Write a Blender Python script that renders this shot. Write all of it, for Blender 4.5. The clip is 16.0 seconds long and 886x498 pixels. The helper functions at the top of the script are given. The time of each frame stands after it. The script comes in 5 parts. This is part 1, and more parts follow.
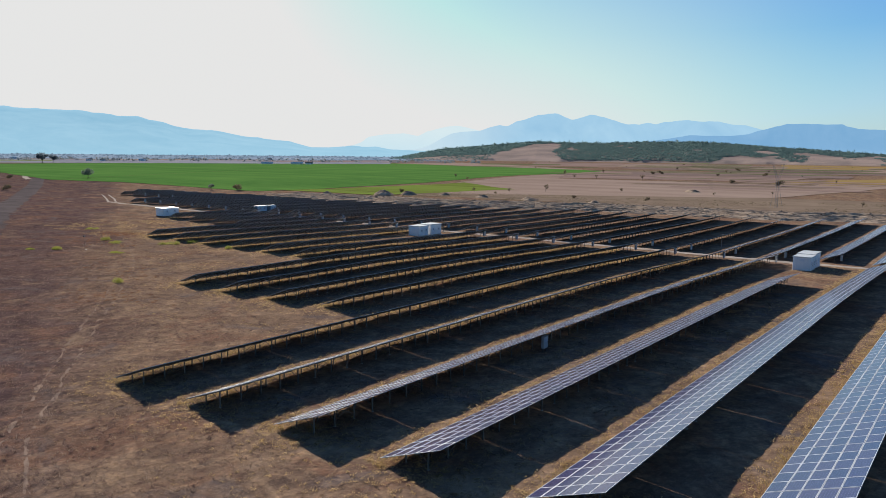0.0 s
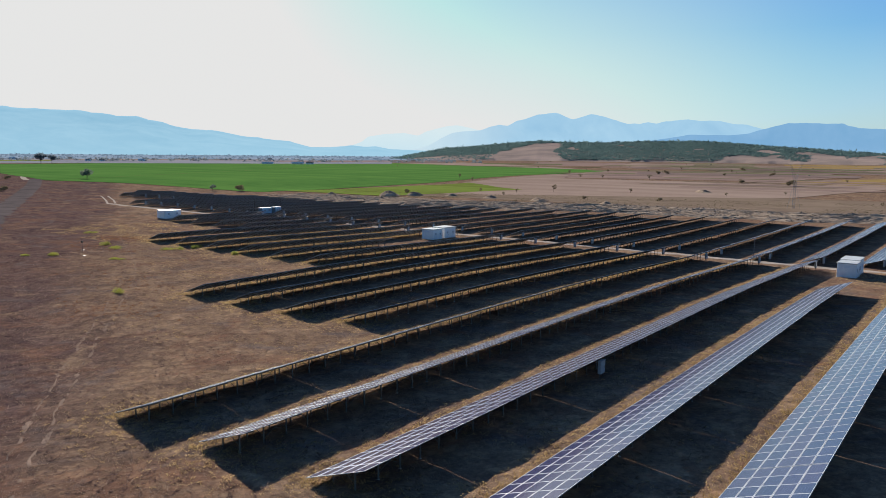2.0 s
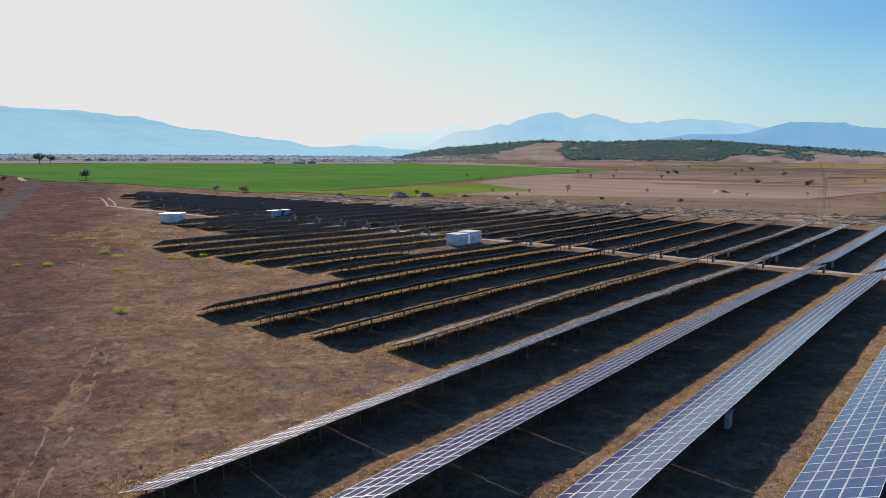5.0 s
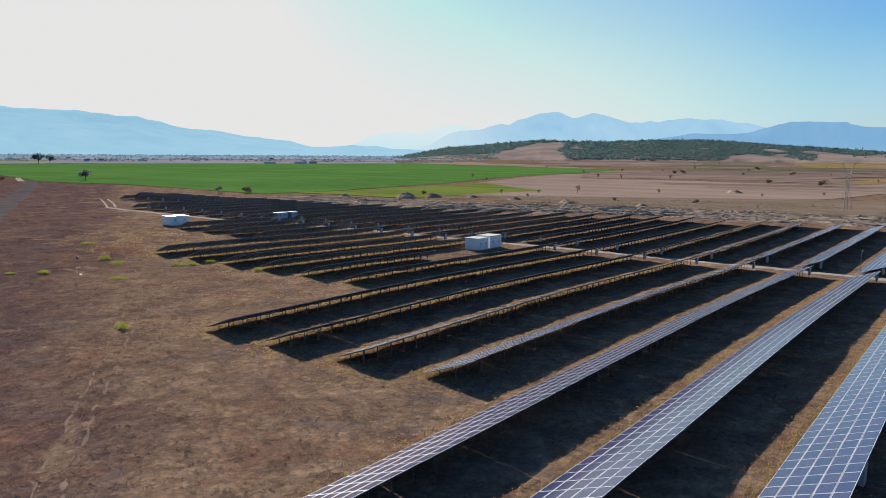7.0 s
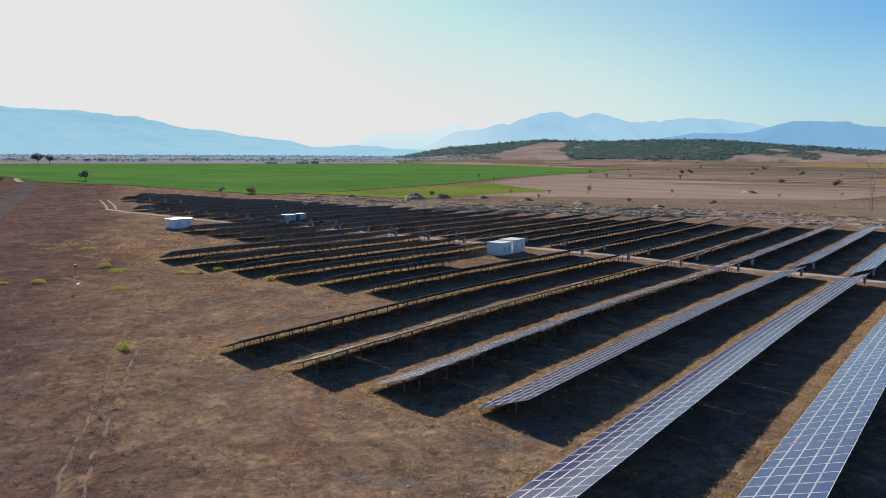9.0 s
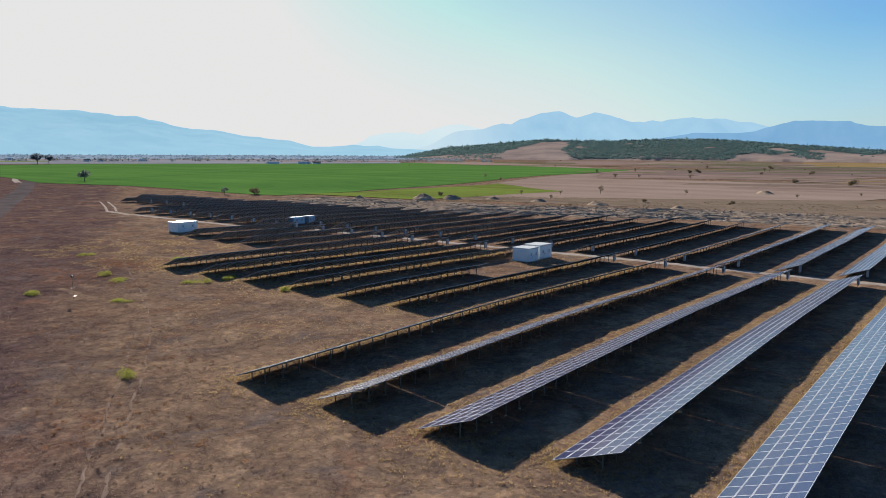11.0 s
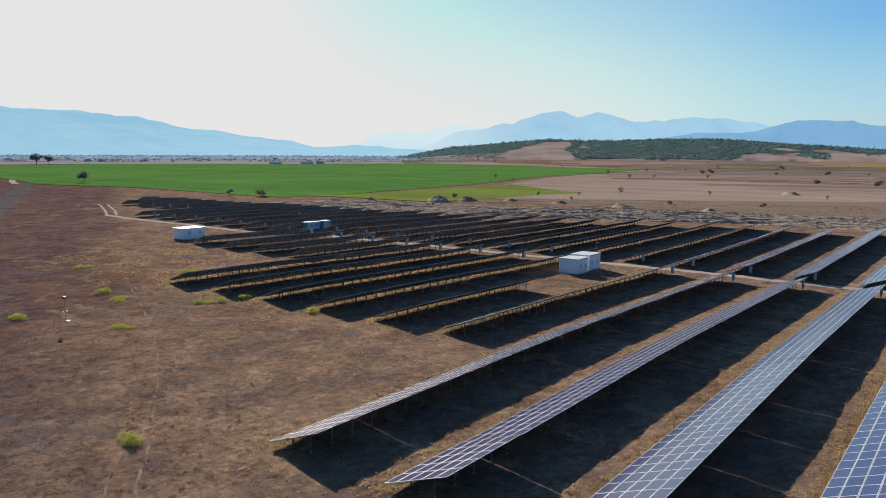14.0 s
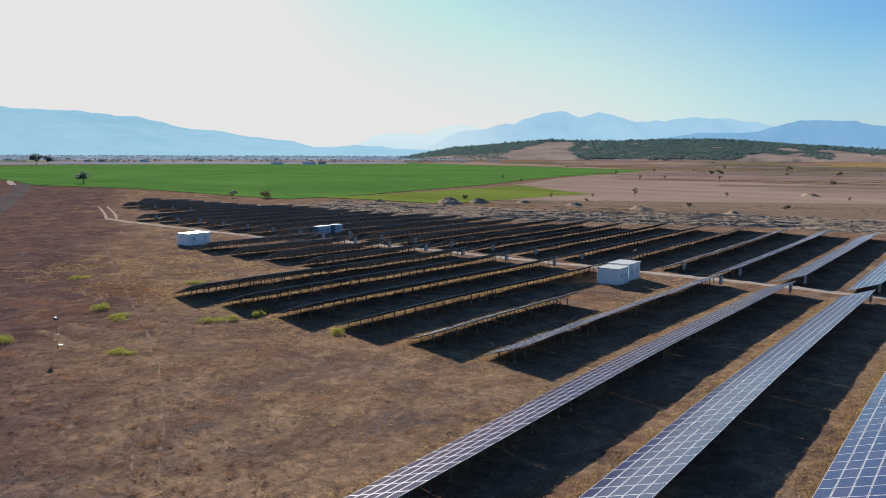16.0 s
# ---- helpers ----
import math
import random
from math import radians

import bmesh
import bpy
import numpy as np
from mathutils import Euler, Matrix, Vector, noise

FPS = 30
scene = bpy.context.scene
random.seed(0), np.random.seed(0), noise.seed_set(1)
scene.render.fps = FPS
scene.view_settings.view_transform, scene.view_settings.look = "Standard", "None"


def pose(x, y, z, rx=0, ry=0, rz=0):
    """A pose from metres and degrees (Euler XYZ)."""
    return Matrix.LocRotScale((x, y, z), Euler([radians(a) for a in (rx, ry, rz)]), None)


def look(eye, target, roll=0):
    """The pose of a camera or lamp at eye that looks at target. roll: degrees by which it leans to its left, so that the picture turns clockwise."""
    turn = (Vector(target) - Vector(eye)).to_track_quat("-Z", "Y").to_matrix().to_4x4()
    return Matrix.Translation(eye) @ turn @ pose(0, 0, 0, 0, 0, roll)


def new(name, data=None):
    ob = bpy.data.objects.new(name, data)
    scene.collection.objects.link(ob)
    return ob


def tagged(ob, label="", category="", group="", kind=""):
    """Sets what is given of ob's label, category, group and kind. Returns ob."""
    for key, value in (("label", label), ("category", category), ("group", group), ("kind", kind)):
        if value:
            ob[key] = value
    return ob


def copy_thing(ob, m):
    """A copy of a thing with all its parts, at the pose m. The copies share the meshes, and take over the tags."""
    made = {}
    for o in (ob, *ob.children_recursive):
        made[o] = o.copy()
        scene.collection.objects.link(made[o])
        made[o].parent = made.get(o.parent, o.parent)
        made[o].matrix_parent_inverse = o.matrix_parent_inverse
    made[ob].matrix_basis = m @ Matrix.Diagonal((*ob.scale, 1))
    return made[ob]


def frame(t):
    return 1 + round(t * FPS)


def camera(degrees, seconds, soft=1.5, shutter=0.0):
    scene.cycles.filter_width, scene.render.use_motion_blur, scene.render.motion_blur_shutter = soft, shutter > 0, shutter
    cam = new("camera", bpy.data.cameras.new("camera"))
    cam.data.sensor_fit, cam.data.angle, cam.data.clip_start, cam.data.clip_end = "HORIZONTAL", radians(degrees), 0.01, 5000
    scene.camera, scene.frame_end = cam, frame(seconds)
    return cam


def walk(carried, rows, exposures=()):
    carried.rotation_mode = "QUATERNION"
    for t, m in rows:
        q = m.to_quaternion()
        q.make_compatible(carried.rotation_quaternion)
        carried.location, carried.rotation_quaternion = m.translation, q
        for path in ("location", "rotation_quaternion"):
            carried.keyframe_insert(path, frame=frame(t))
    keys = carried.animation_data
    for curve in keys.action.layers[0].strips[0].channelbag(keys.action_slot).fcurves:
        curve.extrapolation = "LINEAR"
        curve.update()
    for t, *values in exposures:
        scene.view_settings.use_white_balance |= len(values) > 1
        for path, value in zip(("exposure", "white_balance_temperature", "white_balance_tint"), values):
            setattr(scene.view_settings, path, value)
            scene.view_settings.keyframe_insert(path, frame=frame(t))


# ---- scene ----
cam = camera(61.0, 16.0, 0.75)
walk(cam, [
    (0.0, pose(-6.588, -9.232, 20.980, 82.734, -0.575, -53.334)),
    (1.0, pose(-4.146, -4.912, 20.997, 82.723, -0.545, -53.359)),
    (2.0, pose(-1.672, -0.510, 20.990, 82.712, -0.507, -53.381)),
    (3.0, pose(0.835, 3.970, 20.962, 82.701, -0.481, -53.391)),
    (4.0, pose(3.379, 8.525, 20.917, 82.691, -0.457, -53.409)),
    (5.0, pose(5.963, 13.154, 20.857, 82.680, -0.424, -53.415)),
    (6.0, pose(8.588, 17.854, 20.786, 82.670, -0.403, -53.429)),
    (7.0, pose(11.257, 22.621, 20.708, 82.671, -0.384, -53.441)),
    (8.0, pose(13.972, 27.454, 20.625, 82.661, -0.356, -53.440)),
    (9.0, pose(16.736, 32.350, 20.540, 82.662, -0.340, -53.437)),
    (10.0, pose(19.552, 37.307, 20.458, 82.662, -0.326, -53.442)),
    (11.0, pose(22.421, 42.322, 20.380, 82.653, -0.303, -53.435)),
    (12.0, pose(25.346, 47.392, 20.312, 82.655, -0.293, -53.426)),
    (13.0, pose(28.330, 52.514, 20.255, 82.656, -0.284, -53.425)),
    (14.0, pose(31.376, 57.687, 20.214, 82.658, -0.266, -53.411)),
    (15.0, pose(34.485, 62.908, 20.191, 82.660, -0.261, -53.396)),
    (16.0, pose(37.659, 68.174, 20.190, 82.672, -0.257, -53.378)),
], [(0.0, 0.84)])

# ---- light ----
SUN = Vector((1.36, 2.28, 1.0)).normalized()
world = bpy.data.worlds.new("sky")
scene.world = world
world.use_nodes = True
wn = world.node_tree.nodes
sky = wn.new("ShaderNodeTexSky")
sky.sky_type = "NISHITA"
sky.sun_disc = False
sky.sun_elevation = math.asin(SUN.z)
sky.sun_rotation = math.atan2(SUN.x, SUN.y)
sky.altitude = 300
sky.air_density = 1.0
sky.dust_density = 0.7
sky.ozone_density = 3.0
wn["Background"].inputs["Strength"].default_value = 0.057
sky_tint = wn.new("ShaderNodeMix")
sky_tint.data_type, sky_tint.blend_type = "RGBA", "MULTIPLY"
sky_tint.inputs[0].default_value = 1.0
sky_tint.inputs[7].default_value = (0.655, 0.985, 1.255, 1)
world.node_tree.links.new(sky.outputs[0], sky_tint.inputs[6])
# the bright haze round the sun stays an even pale grey
veil = wn.new("ShaderNodeMix")
veil.data_type, veil.blend_type = "RGBA", "DARKEN"
veil.inputs[0].default_value = 1.0
veil.inputs[7].default_value = (7.72, 7.72, 7.68, 1)
# pale air low over the horizon
wdir = wn.new("ShaderNodeTexCoord")
wsep = wn.new("ShaderNodeSeparateXYZ")
world.node_tree.links.new(wdir.outputs["Generated"], wsep.inputs[0])
low_air = wn.new("ShaderNodeMapRange")
for sock, val in ((1, 0.0), (2, 0.15), (3, 0.55), (4, 0.0)):
    low_air.inputs[sock].default_value = val
world.node_tree.links.new(wsep.outputs[2], low_air.inputs[0])
haze = wn.new("ShaderNodeMix")
haze.data_type = "RGBA"
haze.inputs[7].default_value = (6.0, 7.1, 7.8, 1)
world.node_tree.links.new(low_air.outputs[0], haze.inputs[0])
world.node_tree.links.new(sky_tint.outputs[2], haze.inputs[6])
# bright haze low under the sun
toward = wn.new("ShaderNodeVectorMath")
toward.operation = "DOT_PRODUCT"
toward.inputs[1].default_value = SUN
world.node_tree.links.new(wdir.outputs["Generated"], toward.inputs[0])
spread = wn.new("ShaderNodeMapRange")
spread.interpolation_type = "SMOOTHSTEP"
for sock, val in ((1, 0.62), (2, 0.88), (3, 0.0), (4, 1.0)):
    spread.inputs[sock].default_value = val
world.node_tree.links.new(toward.outputs["Value"], spread.inputs[0])
depth = wn.new("ShaderNodeMapRange")
for sock, val in ((1, 0.0), (2, 0.26), (3, 0.85), (4, 0.0)):
    depth.inputs[sock].default_value = val
world.node_tree.links.new(wsep.outputs[2], depth.inputs[0])
glare_fac = wn.new("ShaderNodeMath")
glare_fac.operation = "MULTIPLY"
world.node_tree.links.new(spread.outputs[0], glare_fac.inputs[0])
world.node_tree.links.new(depth.outputs[0], glare_fac.inputs[1])
glow = wn.new("ShaderNodeMix")
glow.data_type = "RGBA"
glow.inputs[7].default_value = (7.8, 7.8, 7.7, 1)
world.node_tree.links.new(glare_fac.outputs[0], glow.inputs[0])
world.node_tree.links.new(haze.outputs[2], glow.inputs[6])
world.node_tree.links.new(glow.outputs[2], veil.inputs[6])
world.node_tree.links.new(veil.outputs[2], wn["Background"].inputs["Color"])
sun_data = bpy.data.lights.new("sun", "SUN")
sun_data.energy = 5.0
sun_data.angle = radians(0.5)
sun_data.color = (1.0, 0.93, 0.82)
new("sun", sun_data).matrix_world = look(SUN * 300, (0, 0, 0))


# ---- materials ----
def ramp_node(nt, src, stops):
    r = nt.nodes.new("ShaderNodeValToRGB")
    el = r.color_ramp.elements
    while len(el) < len(stops):
        el.new(0.5)
    for e, (pos, col) in zip(el, stops):
        e.position, e.color = pos, (*col, 1)
    nt.links.new(src, r.inputs[0])
    return r.outputs[0]


def noise_node(nt, vec, scale, detail=4.0, rough=0.55, distort=0.0):
    n = nt.nodes.new("ShaderNodeTexNoise")
    n.inputs["Scale"].default_value = scale
    n.inputs["Detail"].default_value = detail
    n.inputs["Roughness"].default_value = rough
    n.inputs["Distortion"].default_value = distort
    if vec is not None:
        nt.links.new(vec, n.inputs["Vector"])
    return n.outputs["Fac"]


def mix_col(nt, fac, a, b, mode="MIX"):
    m = nt.nodes.new("ShaderNodeMix")
    m.data_type, m.blend_type = "RGBA", mode
    for sock, v in ((0, fac), (6, a), (7, b)):
        if hasattr(v, "links"):
            nt.links.new(v, m.inputs[sock])
        elif sock == 0:
            m.inputs[0].default_value = v
        else:
            m.inputs[sock].default_value = (*v, 1)
    return m.outputs[2]


def math_node(nt, op, a, b=0.0, clamp=False):
    m = nt.nodes.new("ShaderNodeMath")
    m.operation, m.use_clamp = op, clamp
    for sock, v in ((0, a), (1, b)):
        if hasattr(v, "links"):
            nt.links.new(v, m.inputs[sock])
        else:
            m.inputs[sock].default_value = v
    return m.outputs[0]


def material(name, rough=0.8, metal=0.0, spec=0.5):
    m = bpy.data.materials.new(name)
    m.use_nodes = True
    b = m.node_tree.nodes["Principled BSDF"]
    b.inputs["Roughness"].default_value = rough
    b.inputs["Metallic"].default_value = metal
    b.inputs["Specular IOR Level"].default_value = spec
    return m, m.node_tree, b


def coords(nt, kind="Object"):
    return nt.nodes.new("ShaderNodeTexCoord").outputs[kind]


def bump(nt, b, height, strength, dist):
    n = nt.nodes.new("ShaderNodeBump")
    n.inputs["Strength"].default_value = strength
    n.inputs["Distance"].default_value = dist
    nt.links.new(height, n.inputs["Height"])
    nt.links.new(n.outputs[0], b.inputs["Normal"])


def simple(name, col_a, col_b, scale, rough=0.8, metal=0.0, spec=0.5, bump_d=0.0, kind="Object", by_object=0.0):
    """Two tones broken up by noise at two scales."""
    m, nt, b = material(name, rough, metal, spec)
    v = coords(nt, kind)
    n1 = noise_node(nt, v, scale, 5)
    n2 = noise_node(nt, v, scale * 7.3, 4)
    f = math_node(nt, "ADD", math_node(nt, "MULTIPLY", n1, 0.65), math_node(nt, "MULTIPLY", n2, 0.35))
    c = ramp_node(nt, f, ((0.36, col_a), (0.64, col_b)))
    if by_object:
        info = nt.nodes.new("ShaderNodeObjectInfo")
        dark = tuple(x * (1 - by_object) for x in col_a)
        c = mix_col(nt, math_node(nt, "MULTIPLY", info.outputs["Random"], by_object), c, dark)
    nt.links.new(c, b.inputs["Base Color"])
    if bump_d:
        bump(nt, b, n2, 0.6, bump_d)
    return m


def cushion_normal(nt, b, g, soft):
    """A tuft of many stems is lit as a whole, like the cushion that it forms."""
    own = nt.nodes.new("ShaderNodeVectorMath")
    own.operation = "SCALE"
    own.inputs["Scale"].default_value = 1 - soft
    nt.links.new(g.outputs["Normal"], own.inputs[0])
    up = nt.nodes.new("ShaderNodeVectorMath")
    up.operation = "ADD"
    up.inputs[1].default_value = (0, 0, soft)
    nt.links.new(own.outputs[0], up.inputs[0])
    unit = nt.nodes.new("ShaderNodeVectorMath")
    unit.operation = "NORMALIZE"
    nt.links.new(up.outputs[0], unit.inputs[0])
    nt.links.new(unit.outputs[0], b.inputs["Normal"])


def island(name, col_a, col_b, col_c, through_light=0.0, soft=0.0):
    """A tone for each loose piece of a mesh; thin leaves let part of the light through."""
    m, nt, b = material(name, 0.9, 0, 0.0)
    g = nt.nodes.new("ShaderNodeNewGeometry")
    c = ramp_node(nt, g.outputs["Random Per Island"], ((0.0, col_a), (0.5, col_b), (1.0, col_c)))
    nt.links.new(c, b.inputs["Base Color"])
    if soft:
        cushion_normal(nt, b, g, soft)
    if through_light:
        t = nt.nodes.new("ShaderNodeBsdfTranslucent")
        nt.links.new(c, t.inputs["Color"])
        mx = nt.nodes.new("ShaderNodeMixShader")
        mx.inputs[0].default_value = through_light
        nt.links.new(b.outputs[0], mx.inputs[1])
        nt.links.new(t.outputs[0], mx.inputs[2])
        nt.links.new(mx.outputs[0], nt.nodes["Material Output"].inputs["Surface"])
    return m


def clump_material(name, col_a, col_b, col_c):
    """Loose dry weeds: tones that change from plant to plant and from stem to stem."""
    m, nt, b = material(name, 0.95, 0, 0.0)
    v = coords(nt)
    g = nt.nodes.new("ShaderNodeNewGeometry")
    f1 = noise_node(nt, v, 1.1, 3, 0.6, 0.3)
    tone = math_node(nt, "ADD", math_node(nt, "MULTIPLY", g.outputs["Random Per Island"], 0.4), math_node(nt, "MULTIPLY", math_node(nt, "SUBTRACT", f1, 0.5), 2.2))
    c = ramp_node(nt, math_node(nt, "ADD", tone, 0.28, True), ((0.0, col_a), (0.45, col_b), (1.0, col_c)))
    nt.links.new(c, b.inputs["Base Color"])
    cushion_normal(nt, b, g, 0.75)
    t = nt.nodes.new("ShaderNodeBsdfTranslucent")
    nt.links.new(c, t.inputs["Color"])
    mx = nt.nodes.new("ShaderNodeMixShader")
    mx.inputs[0].default_value = 0.50
    nt.links.new(b.outputs[0], mx.inputs[1])
    nt.links.new(t.outputs[0], mx.inputs[2])
    nt.links.new(mx.outputs[0], nt.nodes["Material Output"].inputs["Surface"])
    return m


def ground_material():
    """Dry land: weedy and purple-brown on one side of the footpath, pale straw on the other."""
    m, nt, b = material("dry_ground", 0.95, 0, 0.0)
    v = coords(nt)
    big = noise_node(nt, v, 0.022, 5, 0.6, 0.4)
    mid = noise_node(nt, v, 0.20, 8, 0.72, 0.8)
    fine = noise_node(nt, v, 1.3, 7, 0.75, 0.6)
    tiny = noise_node(nt, v, 4.5, 5, 0.8)
    mp = nt.nodes.new("ShaderNodeMapping")
    mp.inputs["Rotation"].default_value = (0, 0, radians(35))
    mp.inputs["Scale"].default_value = (0.9, 1.9, 1)
    nt.links.new(v, mp.inputs["Vector"])
    streak = noise_node(nt, mp.outputs[0], 1.0, 6, 0.7, 1.2)
    sep = nt.nodes.new("ShaderNodeSeparateXYZ")
    nt.links.new(v, sep.inputs[0])
    side = math_node(nt, "ADD", math_node(nt, "SUBTRACT", sep.outputs[0], math_node(nt, "MULTIPLY", sep.outputs[1], 0.596)), 8.7)
    side = math_node(nt, "ADD", math_node(nt, "MULTIPLY", side, 0.035), math_node(nt, "MULTIPLY", big, 1.6))
    straw = ramp_node(nt, mid, ((0.32, (0.106, 0.069, 0.053)), (0.46, (0.178, 0.116, 0.082)), (0.56, (0.250, 0.165, 0.110)), (0.70, (0.345, 0.236, 0.163))))
    weedy = ramp_node(nt, mid, ((0.32, (0.058, 0.037, 0.038)), (0.47, (0.091, 0.057, 0.055)), (0.58, (0.122, 0.077, 0.071)), (0.72, (0.172, 0.115, 0.101))))
    c = mix_col(nt, ramp_node(nt, side, ((0.55, (0.0,) * 3), (1.85, (1.0,) * 3))), weedy, straw)
    c = mix_col(nt, ramp_node(nt, big, ((0.52, (0.0,) * 3), (0.68, (0.16,) * 3))), c, (0.209, 0.104, 0.062))
    # broad stands: russet weeds, grey mats and bleached straw
    stand = noise_node(nt, v, 0.075, 6, 0.68, 1.1)
    c = mix_col(nt, ramp_node(nt, stand, ((0.52, (0.0,) * 3), (0.62, (0.72,) * 3))), c, (0.188, 0.100, 0.068))
    mat_ = noise_node(nt, v, 0.11, 6, 0.7, 0.9)
    c = mix_col(nt, ramp_node(nt, mat_, ((0.54, (0.0,) * 3), (0.64, (0.70,) * 3))), c, (0.138, 0.110, 0.104))
    c = mix_col(nt, ramp_node(nt, mat_, ((0.34, (0.62,) * 3), (0.45, (0.0,) * 3))), c, (0.330, 0.222, 0.145))
    warp = nt.nodes.new("ShaderNodeVectorMath")
    warp.operation = "MULTIPLY_ADD"
    wob = nt.nodes.new("ShaderNodeTexNoise")
    wob.inputs["Scale"].default_value, wob.inputs["Detail"].default_value = 2.2, 4
    nt.links.new(v, wob.inputs["Vector"])
    nt.links.new(wob.outputs["Color"], warp.inputs[0])
    warp.inputs[1].default_value = (0.55, 0.55, 0)
    nt.links.new(v, warp.inputs[2])
    for size, amount in ((1.05, 0.42), (2.9, 0.40)):
        cell = nt.nodes.new("ShaderNodeTexVoronoi")
        cell.voronoi_dimensions = "2D"
        cell.inputs["Scale"].default_value = size
        nt.links.new(warp.outputs[0], cell.inputs["Vector"])
        pick = nt.nodes.new("ShaderNodeSeparateColor")
        nt.links.new(cell.outputs["Color"], pick.inputs[0])
        tone = ramp_node(nt, pick.outputs[0], ((0.0, (0.60, 0.60, 0.66)), (0.35, (0.86, 0.86, 0.88)), (0.7, (1.12, 1.10, 1.06)), (1.0, (1.45, 1.40, 1.28))))
        rim = ramp_node(nt, cell.outputs["Distance"], ((0.25, (1.06,) * 3), (0.75, (0.72,) * 3)))
        c = mix_col(nt, amount, c, mix_col(nt, 1.0, mix_col(nt, 1.0, c, tone, "MULTIPLY"), rim, "MULTIPLY"))
    c = mix_col(nt, ramp_node(nt, fine, ((0.38, (0.26,) * 3), (0.48, (0.0,) * 3))), c, (0.092, 0.066, 0.060))
    c = mix_col(nt, ramp_node(nt, streak, ((0.56, (0.0,) * 3), (0.68, (0.28,) * 3))), c, (0.36, 0.265, 0.195))
    c = mix_col(nt, ramp_node(nt, tiny, ((0.38, (0.24,) * 3), (0.48, (0.0,) * 3))), c, (0.085, 0.060, 0.052))
    c = mix_col(nt, ramp_node(nt, tiny, ((0.55, (0.0,) * 3), (0.68, (0.30,) * 3))), c, (0.34, 0.25, 0.19))
    nt.links.new(c, b.inputs["Base Color"])
    bump(nt, b, math_node(nt, "ADD", fine, math_node(nt, "MULTIPLY", tiny, 0.5)), 0.7, 0.14)
    return m


def field_material(name, col_a, col_b, stripe=0.0, turn=0.0, rough=0.95, patch=0.012):
    m, nt, b = material(name, rough, 0, 0.0)
    v = coords(nt)
    n1 = noise_node(nt, v, patch, 5, 0.6, 0.3)
    n2 = noise_node(nt, v, 0.22, 4, 0.6)
    f = math_node(nt, "ADD", math_node(nt, "MULTIPLY", n1, 0.7), math_node(nt, "MULTIPLY", n2, 0.3))
    if stripe:
        mp = nt.nodes.new("ShaderNodeMapping")
        mp.inputs["Rotation"].default_value = (0, 0, radians(turn))
        mp.inputs["Scale"].default_value = (stripe, stripe * 0.03, 1)
        nt.links.new(v, mp.inputs["Vector"])
        n3 = noise_node(nt, mp.outputs[0], 1.0, 3, 0.5)
        f = math_node(nt, "ADD", math_node(nt, "MULTIPLY", f, 0.55), math_node(nt, "MULTIPLY", n3, 0.45))
    nt.links.new(ramp_node(nt, f, ((0.38, col_a), (0.62, col_b))), b.inputs["Base Color"])
    bump(nt, b, n2, 0.5, 0.3)
    return m


def cell_material():
    """Blue silicon cells under glass with their fine grid."""
    m, nt, b = material("solar_cells", 0.16, 0, 0.38)
    v = coords(nt)
    sep = nt.nodes.new("ShaderNodeSeparateXYZ")
    nt.links.new(v, sep.inputs[0])
    lines = None
    for i, off in ((0, 0.790), (1, 0.474)):
        s = math_node(nt, "DIVIDE", math_node(nt, "ADD", sep.outputs[i], off + 10 * 0.158), 0.158)
        d = math_node(nt, "ABSOLUTE", math_node(nt, "SUBTRACT", math_node(nt, "FRACT", s), 0.5))
        e = math_node(nt, "GREATER_THAN", d, 0.478)
        lines = e if lines is None else math_node(nt, "MAXIMUM", lines, e)
    info = nt.nodes.new("ShaderNodeObjectInfo")
    g = nt.nodes.new("ShaderNodeNewGeometry")
    tone = math_node(nt, "FRACT", math_node(nt, "ADD", info.outputs["Random"], g.outputs["Random Per Island"]))
    c = ramp_node(nt, tone, ((0.0, (0.024, 0.030, 0.088)), (0.5, (0.032, 0.034, 0.100)), (1.0, (0.046, 0.037, 0.096))))
    n = noise_node(nt, v, 9.0, 3)
    c = mix_col(nt, math_node(nt, "MULTIPLY", n, 0.35), c, (0.036, 0.034, 0.085))
    c = mix_col(nt, math_node(nt, "MULTIPLY", lines, 0.30), c, (0.25, 0.27, 0.32))
    nt.links.new(c, b.inputs["Base Color"])
    dust = noise_node(nt, v, 1.7, 4)
    nt.links.new(math_node(nt, "ADD", math_node(nt, "MULTIPLY", dust, 0.10), 0.10), b.inputs["Roughness"])
    return m


